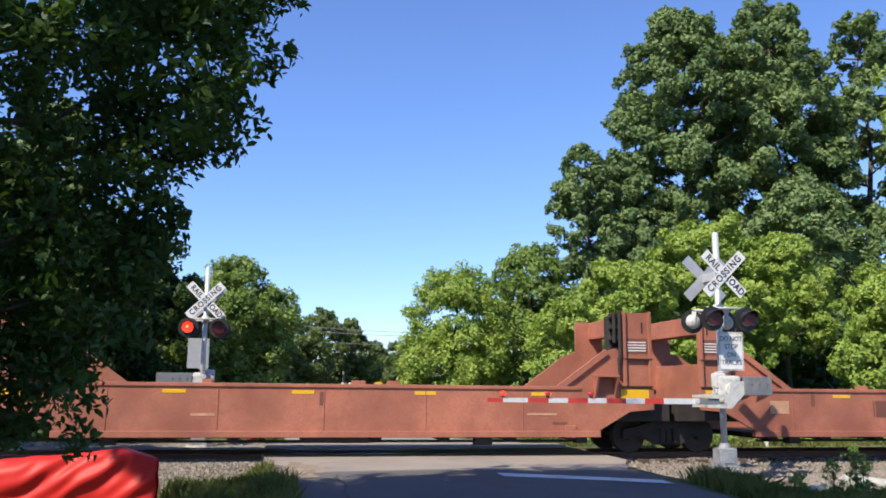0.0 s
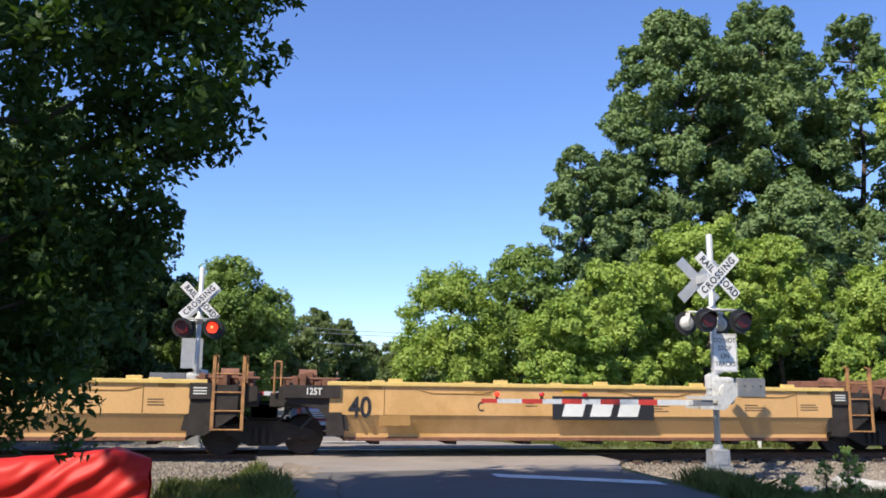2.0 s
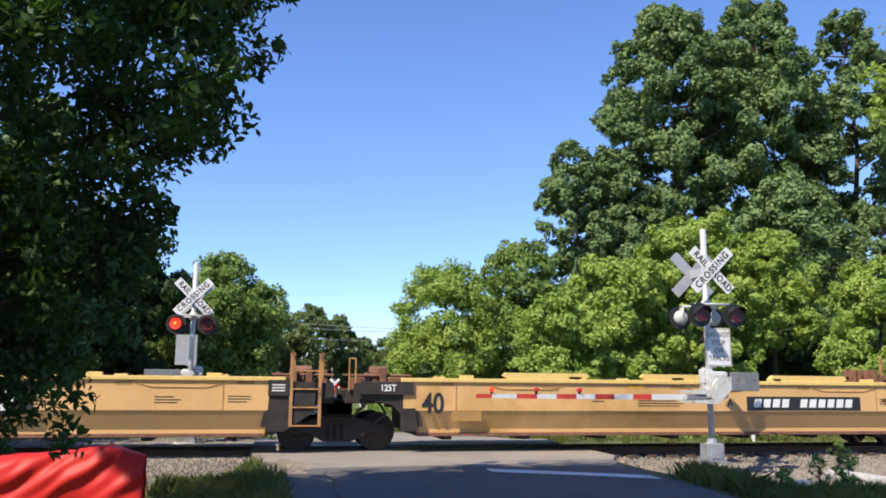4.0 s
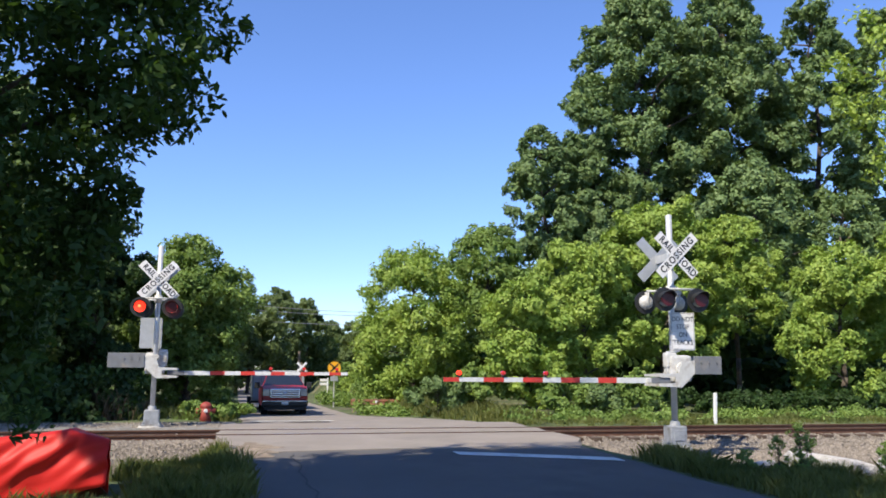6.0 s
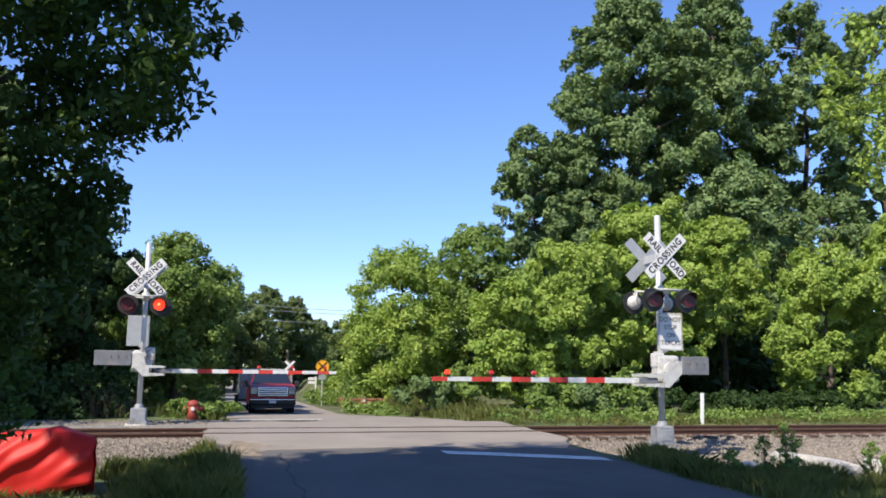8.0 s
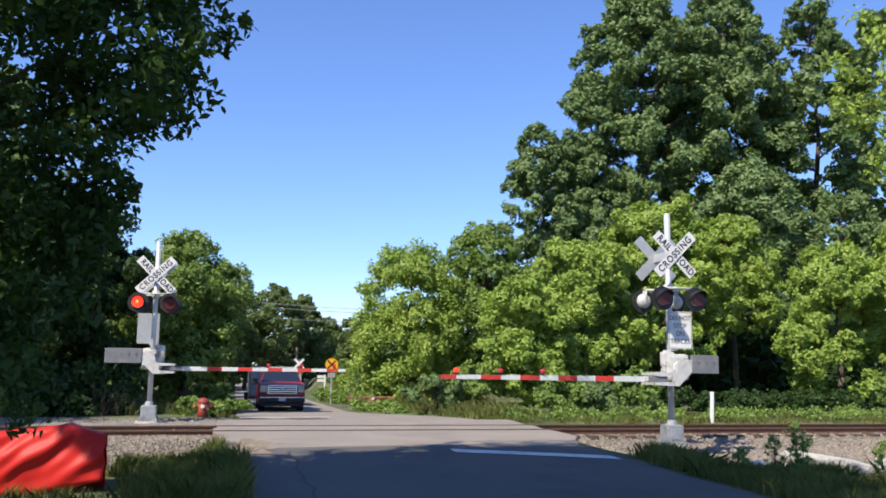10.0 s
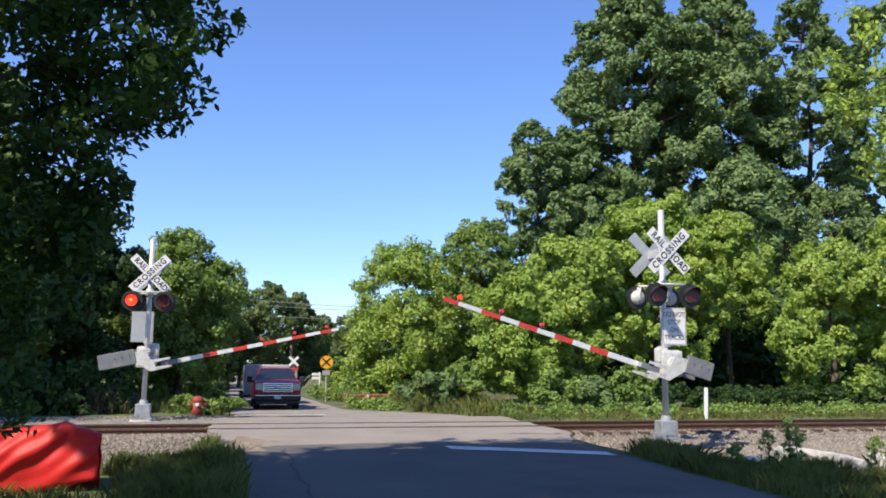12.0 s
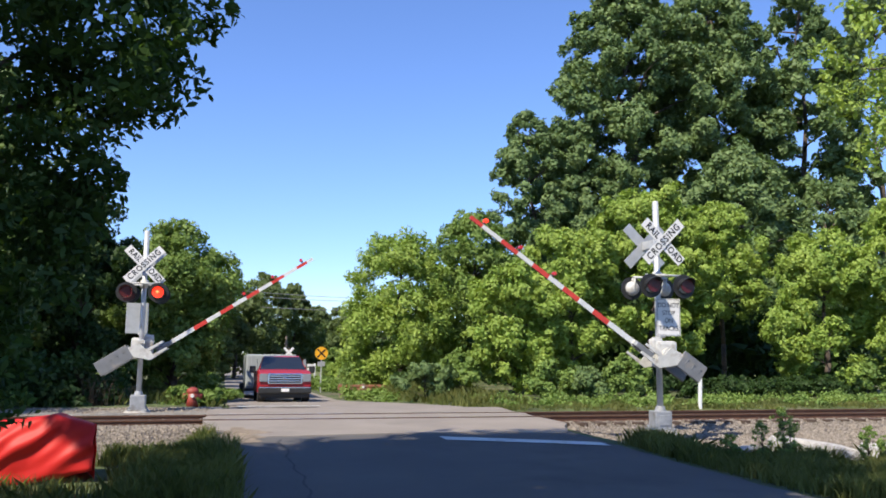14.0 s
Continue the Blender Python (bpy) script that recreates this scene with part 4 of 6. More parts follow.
def yellow_unit(length, left_end, right_end, letter, seed):
    """One well of a yellow articulated car, from joint to joint or to a platform end."""
    rng = random.Random(seed)
    u = thing("well_car", pose(0, TRACK_Y, 0), "yellow empty container well car with black markings", "railway wagon", "yellow well cars of the train")
    b0 = 2.7 if left_end else 1.65
    b1 = length - (2.7 if right_end else 1.5)
    # side walls: upright upper sheet, lower sheet leaning inwards
    bm = B()
    for s in (-1, 1):
        plate(bm, [(b0 - 0.25, 1.07), (b0 - 0.25, 1.73), (b1 + 0.25, 1.73), (b1 + 0.25, 1.07)], s * 1.6 - 0.04, s * 1.6 + 0.04)
        extra = [(s * 1.63, 1.07), (s * 1.56, 1.07), (s * 1.38, 0.66), (s * 1.38, 0.56), (s * 1.45, 0.56), (s * 1.45, 0.66)]
        extrude_x(bm, extra, b0 + 0.1, b1 - 0.1)
    part("side_wall", bm, M_YELCAR, u, "yellow steel side sheets")
    bm = B()
    for s in (-1, 1):
        box(bm, (b0 - 0.3, s * 1.60 - 0.09, 1.70), (b1 + 0.3, s * 1.60 + 0.07, 1.79), 0.012)
        for k in range(5):
            x = b0 + 1.2 + k * (b1 - b0 - 2.4) / 4
            box(bm, (x - 0.16, s * 1.6 - 0.06, 1.78), (x + 0.16, s * 1.6 + 0.06, 1.86), 0.012)
    part("top_chord", bm, M_YELBRIGHT, u)
    bm = B()
    for s in (-1, 1):
        box(bm, (b0 + 0.1, s * 1.43 - 0.06, 0.50), (b1 - 0.1, s * 1.43 + 0.04, 0.58), 0.01)
    part("bottom_chord", bm, M_RUSTPIPE, u, "rusty brown bottom chord")
    bm = B()
    box(bm, (b0 + 0.1, -1.4, 0.50), (b1 - 0.1, 1.4, 0.55))
    part("well_floor", bm, M_UNDER, u)
    for k in range(7):
        bm = B()
        x = b0 + 0.8 + k * (b1 - b0 - 1.6) / 6
        box(bm, (x - 0.1, -1.4, 0.42), (x + 0.1, 1.4, 0.5))
        part("cross_beam", bm, M_UNDER, u)
    for x in (b0, b1):
        bm = B()
        box(bm, (x - 0.06, -1.5, 0.58), (x + 0.06, 1.5, 1.72))
        part("well_end", bm, M_UNDER, u)
    # ends over the bogies
    for end, free, sgn in ((0.0, left_end, 1), (length, right_end, -1)):
        inner = b0 if sgn > 0 else b1
        bm = B()
        x0, x1 = sorted((end + sgn * 0.12, inner))
        box(bm, (x0, -1.45, 1.22), (x1, 1.45, 1.52), 0.02)
        part("end_platform", bm, (M_YELCAR if sgn > 0 else M_RUSTPIPE) if free else M_UNDER, u)
        far = (2.55 if sgn > 0 else 1.35) if free else 1.35
        bm = B()
        plate(bm, [(inner, 1.70), (inner - sgn * far, 1.66), (inner - sgn * far, 1.36), (inner - sgn * 0.5, 1.2), (inner - sgn * 0.05, 0.72), (inner + sgn * 0.2, 0.72)], -1.62, -1.56)
        part("end_panel", bm, (M_YELCAR if sgn > 0 else M_RUSTPIPE) if free else M_UNDER, u)
        for k in range(7):
            bm = B()
            x = inner - sgn * (0.2 + 0.32 * k) if free else inner - sgn * (0.15 + 0.17 * k)
            hgt = rng.uniform(0.06, 0.32)
            box(bm, (x - 0.07, -1.2 + rng.uniform(-0.2, 0.5), 1.52), (x + 0.07, 0.6, 1.70 + hgt), 0.015)
            part("brake_gear", bm, M_RUSTPIPE, u, "rusty brown brake gear")
        bm = B()
        rod(bm, (x0, -1.1, 1.84), (x1, -1.1, 1.84), 0.03, 0.03, 8)
        rod(bm, (inner - sgn * 0.5, -0.5, 1.9), (inner - sgn * 0.9, -0.5, 1.9), 0.16, 0.16, 14)
        part("brake_pipe", bm, M_RUSTPIPE, u)
        if free:
            bm = B()
            for dx, h in ((0.15, 2.35), (0.9, 2.55)):
                x = end + sgn * dx
                box(bm, (x - 0.035, -1.60, 1.22), (x + 0.035, -1.54, h), 0.006)
                box(bm, (x - 0.035, 1.54, 1.22), (x + 0.035, 1.60, h), 0.006)
            box(bm, (min(end, end + sgn * 0.95), -1.60, 1.05), (max(end, end + sgn * 0.95), -1.55, 1.30), 0.01)
            rod(bm, (end + sgn * 0.15, -1.57, 2.0), (end + sgn * 0.15, 1.57, 2.0), 0.02, 0.02, 8)
            part("handrail", bm, M_YELRUST, u, "rusty yellow upright handrails")
            # placard frame, air tank and hose reel
            xa, xb = sorted((end + sgn * 1.25, end + sgn * 1.95))
            bm = B()
            for lo, hi in (((xa, -1.70, 1.20), (xb, -1.62, 1.27)), ((xa, -1.70, 1.63), (xb, -1.62, 1.70)), ((xa, -1.70, 1.27), (xa + 0.07, -1.62, 1.63)), ((xb - 0.07, -1.70, 1.27), (xb, -1.62, 1.63))):
                box(bm, lo, hi, 0.008)
            fr = part("placard_frame", bm, M_YELRUST, u, "rusty yellow frame round a placard")
            bm = B()
            box(bm, (xa + 0.16, -1.66, 1.32), (xb - 0.16, -1.63, 1.58))
            pl = part("placard", bm, M_RUSTDARK, fr)
            for z in (1.37, 1.44, 1.51):
                bm = B()
                box(bm, (xa + 0.2, -1.665, z), (xb - 0.22, -1.661, z + 0.025))
                part("placard_bar", bm, M_WHITETEXT, pl)
            bm = B()
            rod(bm, (end + sgn * 1.95, -1.25, 1.98), (end + sgn * 1.95, -0.2, 1.98), 0.21, 0.21, 18)
            part("air_tank", bm, M_RUSTPIPE, u, "rust brown air tank")
            bm = B()
            rod(bm, (end + sgn * 1.35, -1.0, 1.92), (end + sgn * 1.35, -0.5, 1.92), 0.27, 0.27, 18)
            rod(bm, (end + sgn * 1.0, -0.9, 1.85), (end + sgn * 0.9, -0.4, 2.1), 0.16, 0.1, 12)
            part("brake_cylinder", bm, M_RUSTPIPE, u)
            bm = B()
            box(bm, (min(end + sgn * 2.2, end + sgn * 4.2), -1.35, 1.84), (max(end + sgn * 2.2, end + sgn * 4.2), -1.2, 1.93), 0.01)
            for a in (2.3, 3.0, 3.55, 3.8, 4.0, 4.15):
                box(bm, (end + sgn * a - 0.05, -1.5, 1.72), (end + sgn * a + 0.05, -1.1, 1.98 + 0.12 * (a > 3.5)), 0.012)
            part("top_beam", bm, M_RUSTPIPE, u)
            bm = B()
            rod(bm, (end + sgn * 3.0, -1.68, 1.36), (end + sgn * 3.5, -1.68, 1.36), 0.02, 0.02, 8)
            for a in (3.0, 3.5):
                rod(bm, (end + sgn * a, -1.68, 1.36), (end + sgn * a, -1.62, 1.36), 0.03, 0.03, 8)
            part("grab_iron", bm, M_UNDER, u)
            bm = B()
            rod(bm, (end + sgn * 1.05, -0.9, 1.3), (end + sgn * 1.05, -0.9, 2.45), 0.04, 0.04, 8)
            rod(bm, (end + sgn * 1.03, -1.0, 2.25), (end + sgn * 1.07, -0.8, 2.25), 0.2, 0.2, 16)
            part("hand_brake", bm, M_RUSTPIPE, u, "rusty hand brake wheel on a post")
            bm = B()
            pts = [(end - sgn * 0.1, 0.95), (end - sgn * 0.25, 0.62), (end - sgn * 0.55, 0.5), (end - sgn * 0.8, 0.6)]
            for (xq, zq), (xw, zw) in zip(pts, pts[1:]):
                rod(bm, (xq, -0.35, zq), (xw, -0.35, zw), 0.03, 0.03, 8)
            part("air_hose", bm, M_BLACK, u)
            bm = B()
            rod(bm, (end + sgn * 0.1, -1.58, 0.72), (end + sgn * 0.55, -1.58, 0.72), 0.016, 0.016, 6)
            for dx in (0.1, 0.55):
                rod(bm, (end + sgn * dx, -1.58, 0.72), (end + sgn * dx, -1.58, 1.1), 0.016, 0.016, 6)
            part("step", bm, M_YELRUST, u)
            bm = B()
            box(bm, (min(end - sgn * 0.55, end + sgn * 0.3), -0.12, 0.86), (max(end - sgn * 0.55, end + sgn * 0.3), 0.12, 1.12), 0.04)
            part("coupler", bm, M_UNDER, u)
            if sgn < 0:
                bm = B()
                box(bm, (end + 0.36, -0.14, 1.12), (end + 0.42, 0.14, 1.30), 0.02)
                box(bm, (end + 0.34, -0.05, 1.28), (end + 0.44, 0.05, 1.78), 0.015)
                part("tail_marker", bm, M_ARMLAMP, u, "red tail marker on the coupler")
            bogie(u, end + sgn * 1.75)
        else:
            if sgn < 0:
                ladder(u, end - 0.76, 0.62, 0.72, 2.32, -1.68, M_YELRUST, 4)
                bm = B()
                box(bm, (end - 1.56, -1.70, 1.38), (end - 1.1, -1.63, 1.72), 0.008)
                pan = part("end_plate", bm, M_UNDER, u, "black end plate with unreadable lines")
                for z in (1.48, 1.54, 1.60):
                    bm = B()
                    box(bm, (end - 1.48, -1.704, z), (end - 1.2, -1.7005, z + 0.025))
                    part("stencil_bar", bm, M_WHITETEXT, pan)
            else:
                bm = B()
                for dx in (0.2, 0.34):
                    rod(bm, (end + dx, -1.5, 1.5), (end + dx, -1.5, 2.2), 0.022, 0.022, 8)
                rod(bm, (end + 0.2, -1.5, 2.2), (end + 0.34, -1.5, 2.2), 0.022, 0.022, 8)
                part("grab_rail", bm, M_YELRUST, u, "rusty yellow grab rail")
            bm = B()
            for dx, zz in ((0.3, 1.5), (0.55, 1.75), (0.8, 1.35)):
                rod(bm, (end + sgn * dx, -1.45, zz), (end + sgn * (dx + 0.25), -1.3, zz - 0.35), 0.03, 0.03, 7)
                rod(bm, (end + sgn * (dx + 0.25), -1.3, zz - 0.35), (end + sgn * dx, -1.2, zz - 0.6), 0.03, 0.03, 7)
            box(bm, (end - 0.3, -1.3, 0.95), (end + 0.3, 1.3, 1.3), 0.03)
            part("hose", bm, M_BLACK, u, "black hanging air hoses")
    if not right_end:
        bogie(u, length)
    # markings
    y = -1.648
    tx = b0 + (0.62 if left_end else 0.42)
    bm = B()
    box(bm, (tx + 0.42, -1.646, 0.84), (tx + 1.12, -1.6415, 1.06))
    part("paint_patch", bm, M_YELPATCH, u)
    text_mesh("40", 0.44, M_INK, u, pose(tx, -1.65, 1.21) @ FRONT, 0.001, squeeze=0.8, bold=0.014)
    if letter in "AB":
        d0 = (b0 + 1.9) if letter == "B" else (length - 7.28)
        bm = B()
        box(bm, (d0, -1.646, 1.09), (d0 + 3.12, -1.6415, 1.42))
        plate_ob = part("marking_panel", bm, M_INK, u, "black marking panel")
        char_bars(plate_ob, 11, d0 + 0.15, d0 + 2.9, 1.16, 1.36, -1.652, M_WHITETEXT, skip=(4,))
        lx = d0 + 3.5 if letter == "B" else d0 - 0.45
    else:
        d0 = 6.5
        bm = B()
        box(bm, (d0, -1.646, 0.98), (d0 + 2.5, -1.6415, 1.52))
        plate_ob = part("logo_panel", bm, M_INK, u, "black panel with a plain white emblem")
        bm = B()
        for k in range(3):
            a = d0 + 0.22 + 0.68 * k
            bm = B()
            plate(bm, [(a, 1.06), (a + 0.50, 1.06), (a + 0.62, 1.45), (a + 0.12, 1.45)], -1.651, -1.647)
            part("emblem_bar", bm, M_WHITETEXT, plate_ob)
        lx = 4.8
    text_mesh(letter, 0.2, M_INK, u, pose(lx, -1.65, 1.26) @ FRONT, 0.001, squeeze=0.8)
    bm = B()
    for x, z, w, h in ((b0 + 0.6, 1.62, 0.30, 0.08), (b0 + 6.2, 1.60, 0.34, 0.07), (b1 - 3.2, 1.60, 0.34, 0.07), (b1 - 0.7, 1.62, 0.34, 0.08), (b0 + 3.0, 1.52, 0.4, 0.09)):
        bm = B()
        box(bm, (x, -1.646, z), (x + w, -1.6415, z + h))
        part("paint_patch", bm, M_YELPATCH, u)
    bm = B()
    for x, z, w in ((b1 - (7.4 if letter == "A" else 5.4), 1.30, 1.3), (b1 - 2.4, 1.34, 0.55), (b0 + 4.2, 1.40, 0.3), (b1 - 0.9, 1.36, 0.5)):
        for j in range(3):
            box(bm, (x, -1.6455, z - 0.06 * j), (x + w * rng.uniform(0.6, 1), -1.6415, z - 0.06 * j + 0.018))
    tagged(part("stencil_bars", bm, M_INK, u, "small unreadable stencil lines"), kind="stuff")
    bm = B()
    box(bm, (b0 + 5.1, -1.6465, 1.60), (b0 + 5.5, -1.6415, 1.66))
    part("reflector", bm, M_REFLECT, u)
    if letter == "A":
        for x in (b0 + 3.1, b0 + 6.5, b0 + 9.9):
            bm = B()
            plate(bm, [(x - 1.05, 1.86), (x - 0.98, 1.93), (x + 0.98, 1.93), (x + 1.05, 1.86), (x + 0.9, 1.76), (x - 0.9, 1.76)], -1.66, -1.5)
            part("side_rib", bm, M_YELBRIGHT, u, "light yellow raised stiffener")
    if not left_end:
        bm = B()
        box(bm, (0.42, -1.70, 1.42), (1.62, -1.63, 1.70), 0.01)
        pan = part("end_plate", bm, M_UNDER, u, "black end plate with white figures")
        text_mesh("125T", 0.14, M_WHITETEXT, pan, pose(1.05, -1.704, 1.56) @ FRONT, 0.001, squeeze=0.85, bold=0.004)
        bm = B()
        plate(bm, [(b0 - 0.3, 1.12), (b0 + 0.02, 1.12), (b0 + 0.10, 0.62), (b0 - 0.3, 0.62)], -1.655, -1.5)
        part("corner_gusset", bm, M_UNDER, u)
    if not right_end:
        bm = B()
        plate(bm, [(b1 - 0.02, 1.68), (b1 + 0.95, 1.68), (b1 + 0.95, 1.05), (b1 + 0.3, 0.62), (b1 - 0.08, 0.62)], -1.655, -1.5)
        part("corner_gusset", bm, M_UNDER, u)
    # ribs on the sheet
    bm = B()
    for x in (b0 + 2.6, b0 + 7.4, b1 - 1.9):
        rod(bm, (x - 0.9, -1.645, 1.64), (x - 0.55, -1.645, 1.55), 0.012, 0.012, 6)
        rod(bm, (x - 0.55, -1.645, 1.55), (x + 0.55, -1.645, 1.55), 0.012, 0.012, 6)
        rod(bm, (x + 0.55, -1.645, 1.55), (x + 0.9, -1.645, 1.64), 0.012, 0.012, 6)
    for x in (b1 - 1.0, b0 + 0.95):
        rod(bm, (x, -1.642, 1.09), (x, -1.642, 1.68), 0.01, 0.01, 6)
    tagged(part("weld_rib", bm, M_YELPATCH, u), kind="stuff")
    return u


def red_unit(length, right_end, numbered, seed):
    """One well of a rust red car with tall stanchions at its ends."""
    rng = random.Random(seed)
    u = thing("well_car", pose(0, TRACK_Y, 0), "faded oxide red well car with tall end bulkheads", "railway wagon", "rust red well cars of the train")
    b0, b1 = 1.5, length - (1.9 if right_end else 1.5)
    bm = B()
    for s in (-1, 1):
        plate(bm, [(b0 + 0.5, 0.70), (b0 - 0.3, 1.15), (b0 - 0.9, 1.2), (b0 - 0.9, 1.69), (b1 + 0.9, 1.69), (b1 + 0.9, 1.2), (b1 + 0.3, 1.15), (b1 - 0.5, 0.70)], s * 1.6 - 0.04, s * 1.6 + 0.04)
    part("side_wall", bm, M_REDCAR, u, "faded rust red side sheets")
    bm = B()
    for s in (-1, 1):
        box(bm, (b0 + 0.45, s * 1.6 - 0.08, 0.57), (b1 - 0.45, s * 1.6 + 0.06, 0.71), 0.012)
        box(bm, (b0 + 0.9, s * 1.6 - 0.07, 1.64), (b1 - 0.9, s * 1.6 + 0.06, 1.72), 0.012)
    part("chord", bm, M_REDCAR, u)
    bm = B()
    box(bm, (b0 + 0.5, -1.5, 0.60), (b1 - 0.5, 1.5, 0.66))
    part("well_floor", bm, M_UNDER, u)
    for k in range(8):
        bm = B()
        x = b0 + 1.0 + k * (b1 - b0 - 2) / 7
        box(bm, (x - 0.12, -1.5, 0.50), (x + 0.12, 1.5, 0.60))
        part("cross_beam", bm, M_UNDER, u)
    for end, sgn, free in ((0.0, 1, False), (length, -1, right_end)):
        off = 0.9 if free else 0.42
        reach = 2.9 if free else 2.5
        def X(d):
            return end + sgn * (d + off)
        # gusset, tower and cross beam of the bulkhead
        bm = B()
        foot = [(X(0.2), 1.66)] if not free else [(X(-0.6), 1.66), (X(0.2), 2.75)]
        for s in (-1, 1):
            plate(bm, foot + [(X(0.2), 3.47), (X(0.96), 3.47), (X(0.96), 2.66), (X(1.3), 2.55), (X(reach), 1.68)], s * 1.55 - 0.05, s * 1.55 + 0.05)
        box(bm, (min(X(0.22), X(0.6)), -1.5, 3.0), (max(X(0.22), X(0.6)), 1.5, 3.45), 0.02)
        box(bm, (min(X(0.5), X(0.6)), -1.5, 1.3), (max(X(0.5), X(0.6)), 1.5, 2.3), 0.01)
        part("bulkhead", bm, M_REDCAR, u, "tall rust red end bulkhead")
        bm = B()
        for dd in (0.24, 0.88):
            box(bm, (X(dd) - 0.04, -1.66, 1.7), (X(dd) + 0.04, -1.6, 3.5), 0.01)
        plate(bm, [(X(1.36), 2.59), (X(1.28), 2.49), (X(reach - 0.04), 1.64), (X(reach + 0.1), 1.70)], -1.66, -1.58)
        part("stiffener", bm, M_REDCAR, u)
        # wedge bracket that stands out from the sheet
        bm = B()
        for a in (1.12, 1.60):
            tri = [(-1.6, 1.98), (-1.86, 1.92), (-1.6, 1.30)]
            extrude_x(bm, tri, min(X(a), X(a + 0.05)), max(X(a), X(a + 0.05)))
        box(bm, (min(X(1.10), X(1.66)), -1.86, 1.94), (max(X(1.10), X(1.66)), -1.58, 1.99), 0.008)
        part("bracket", bm, M_REDCAR, u)
        bm = B()
        for a, z0, z1 in ((1.0, 2.35, 3.5), (1.14, 2.75, 3.45)):
            rod(bm, (X(a), -1.66, z0), (X(a), -1.66, z1), 0.045, 0.045, 8)
        for z in (3.38, 3.12, 2.86):
            box(bm, (min(X(0.96), X(1.24)), -1.66, z - 0.05), (max(X(0.96), X(1.24)), -1.52, z + 0.05), 0.015)
        rod(bm, (X(1.02), -1.64, 2.4), (X(1.02), -1.64, 1.95), 0.05, 0.03, 8)
        part("lock_gear", bm, M_UNDER, u, "dark greasy locking gear")
        bm = B()
        box(bm, (min(X(0.9), X(1.22)), -1.5, 2.5), (max(X(0.9), X(1.22)), -1.2, 3.40), 0.03)
        part("corner_post", bm, M_UNDER, u, "dark greasy inner post")
        for z in (2.36, 1.72):
            bm = B()
            box(bm, (min(X(0.2), X(0.92)), -1.672, z), (max(X(0.2), X(0.92)), -1.598, z + 0.025))
            part("seam", bm, M_UNDER, u)
        bm = B()
        box(bm, (X(0.42) - 0.015, -1.612, 2.98), (X(0.42) + 0.015, -1.602, 3.25))
        part("slot", bm, M_UNDER, u)
        bm = B()
        box(bm, (min(X(0.3), X(1.0)), -1.652, 1.44), (max(X(0.3), X(1.0)), -1.645, 1.66))
        part("warning_patch", bm, M_REFLECT, u, "faded yellow warning patch")
        bm = B()
        box(bm, (min(X(0.28), X(0.84)), -1.606, 2.50), (max(X(0.28), X(0.84)), -1.602, 2.86))
        pan = part("marking_panel", bm, M_PATCH, u)
        bm = B()
        for j in range(4):
            box(bm, (min(X(0.33), X(0.79)), -1.611, 2.56 + 0.065 * j), (max(X(0.33), X(0.79 - 0.1 * (j % 2))), -1.607, 2.585 + 0.065 * j))
        tagged(part("stencil_bars", bm, M_WHITETEXT, pan, "small unreadable white lines"), kind="stuff")
        bm = B()
        box(bm, (min(end + sgn * 0.1, X(1.5)), -1.4, 0.92), (max(end + sgn * 0.1, X(1.5)), 1.4, 1.4), 0.02)
        if free:
            box(bm, (min(end + sgn * 0.3, X(0.6)), -1.62, 1.30), (max(end + sgn * 0.3, X(0.6)), -1.5, 1.62), 0.02)
        part("end_platform", bm, M_REDCAR if free else M_UNDER, u)
        if free:
            bm = B()
            for dx in (0.1, 0.7):
                box(bm, (end + sgn * dx - 0.03, -1.6, 1.2), (end + sgn * dx + 0.03, -1.54, 2.3), 0.006)
            part("handrail", bm, M_UNDER, u)
            # hand brake stand with its leaning shield, and the step below
            bm = B()
            plate(bm, [(end + sgn * 0.35, 1.4), (end + sgn * 0.3, 1.85), (end + sgn * 0.02, 2.0), (end - sgn * 0.10, 2.42), (end - sgn * 0.34, 2.5), (end - sgn * 0.34, 1.9), (end - sgn * 0.2, 1.4)], -0.95, -0.35)
            rod(bm, (end - sgn * 0.3, -1.0, 2.4), (end - sgn * 0.36, -1.0, 2.4), 0.24, 0.24, 18)
            part("hand_brake", bm, M_UNDER, u, "dark hand brake stand")
            bm = B()
            for dx in (-0.05, 0.4):
                rod(bm, (end + sgn * dx, -1.56, 0.6), (end + sgn * dx, -1.56, 1.4), 0.02, 0.02, 6)
            for z in (0.62, 0.95):
                rod(bm, (end - sgn * 0.05, -1.56, z), (end + sgn * 0.4, -1.56, z), 0.016, 0.016, 6)
            part("step", bm, M_UNDER, u)
            bm = B()
            box(bm, (min(end, end - sgn * 0.45), -1.45, 1.16), (max(end, end - sgn * 0.45), 1.45, 1.28), 0.015)
            part("end_sill", bm, M_RUSTDARK, u)
            bm = B()
            box(bm, (min(end - sgn * 0.55, end + sgn * 0.3), -0.12, 0.86), (max(end - sgn * 0.55, end + sgn * 0.3), 0.12, 1.12), 0.04)
            part("coupler", bm, M_UNDER, u)
            bogie(u, end + sgn * 1.75)
    bm = B()
    rod(bm, (b0 + 0.8, -1.1, 0.46), (b1 - 0.8, -1.1, 0.46), 0.03, 0.03, 6)
    for x, w, d in ((b0 + 1.4, 0.3, 0.16), (b0 + 5.6, 1.4, 0.12), (b0 + 9.4, 0.4, 0.18), (b0 + 11.8, 0.25, 0.14)):
        box(bm, (x, -1.58, 0.57 - d), (x + w, -1.3, 0.57), 0.01)
    part("brake_rigging", bm, M_UNDER, u)
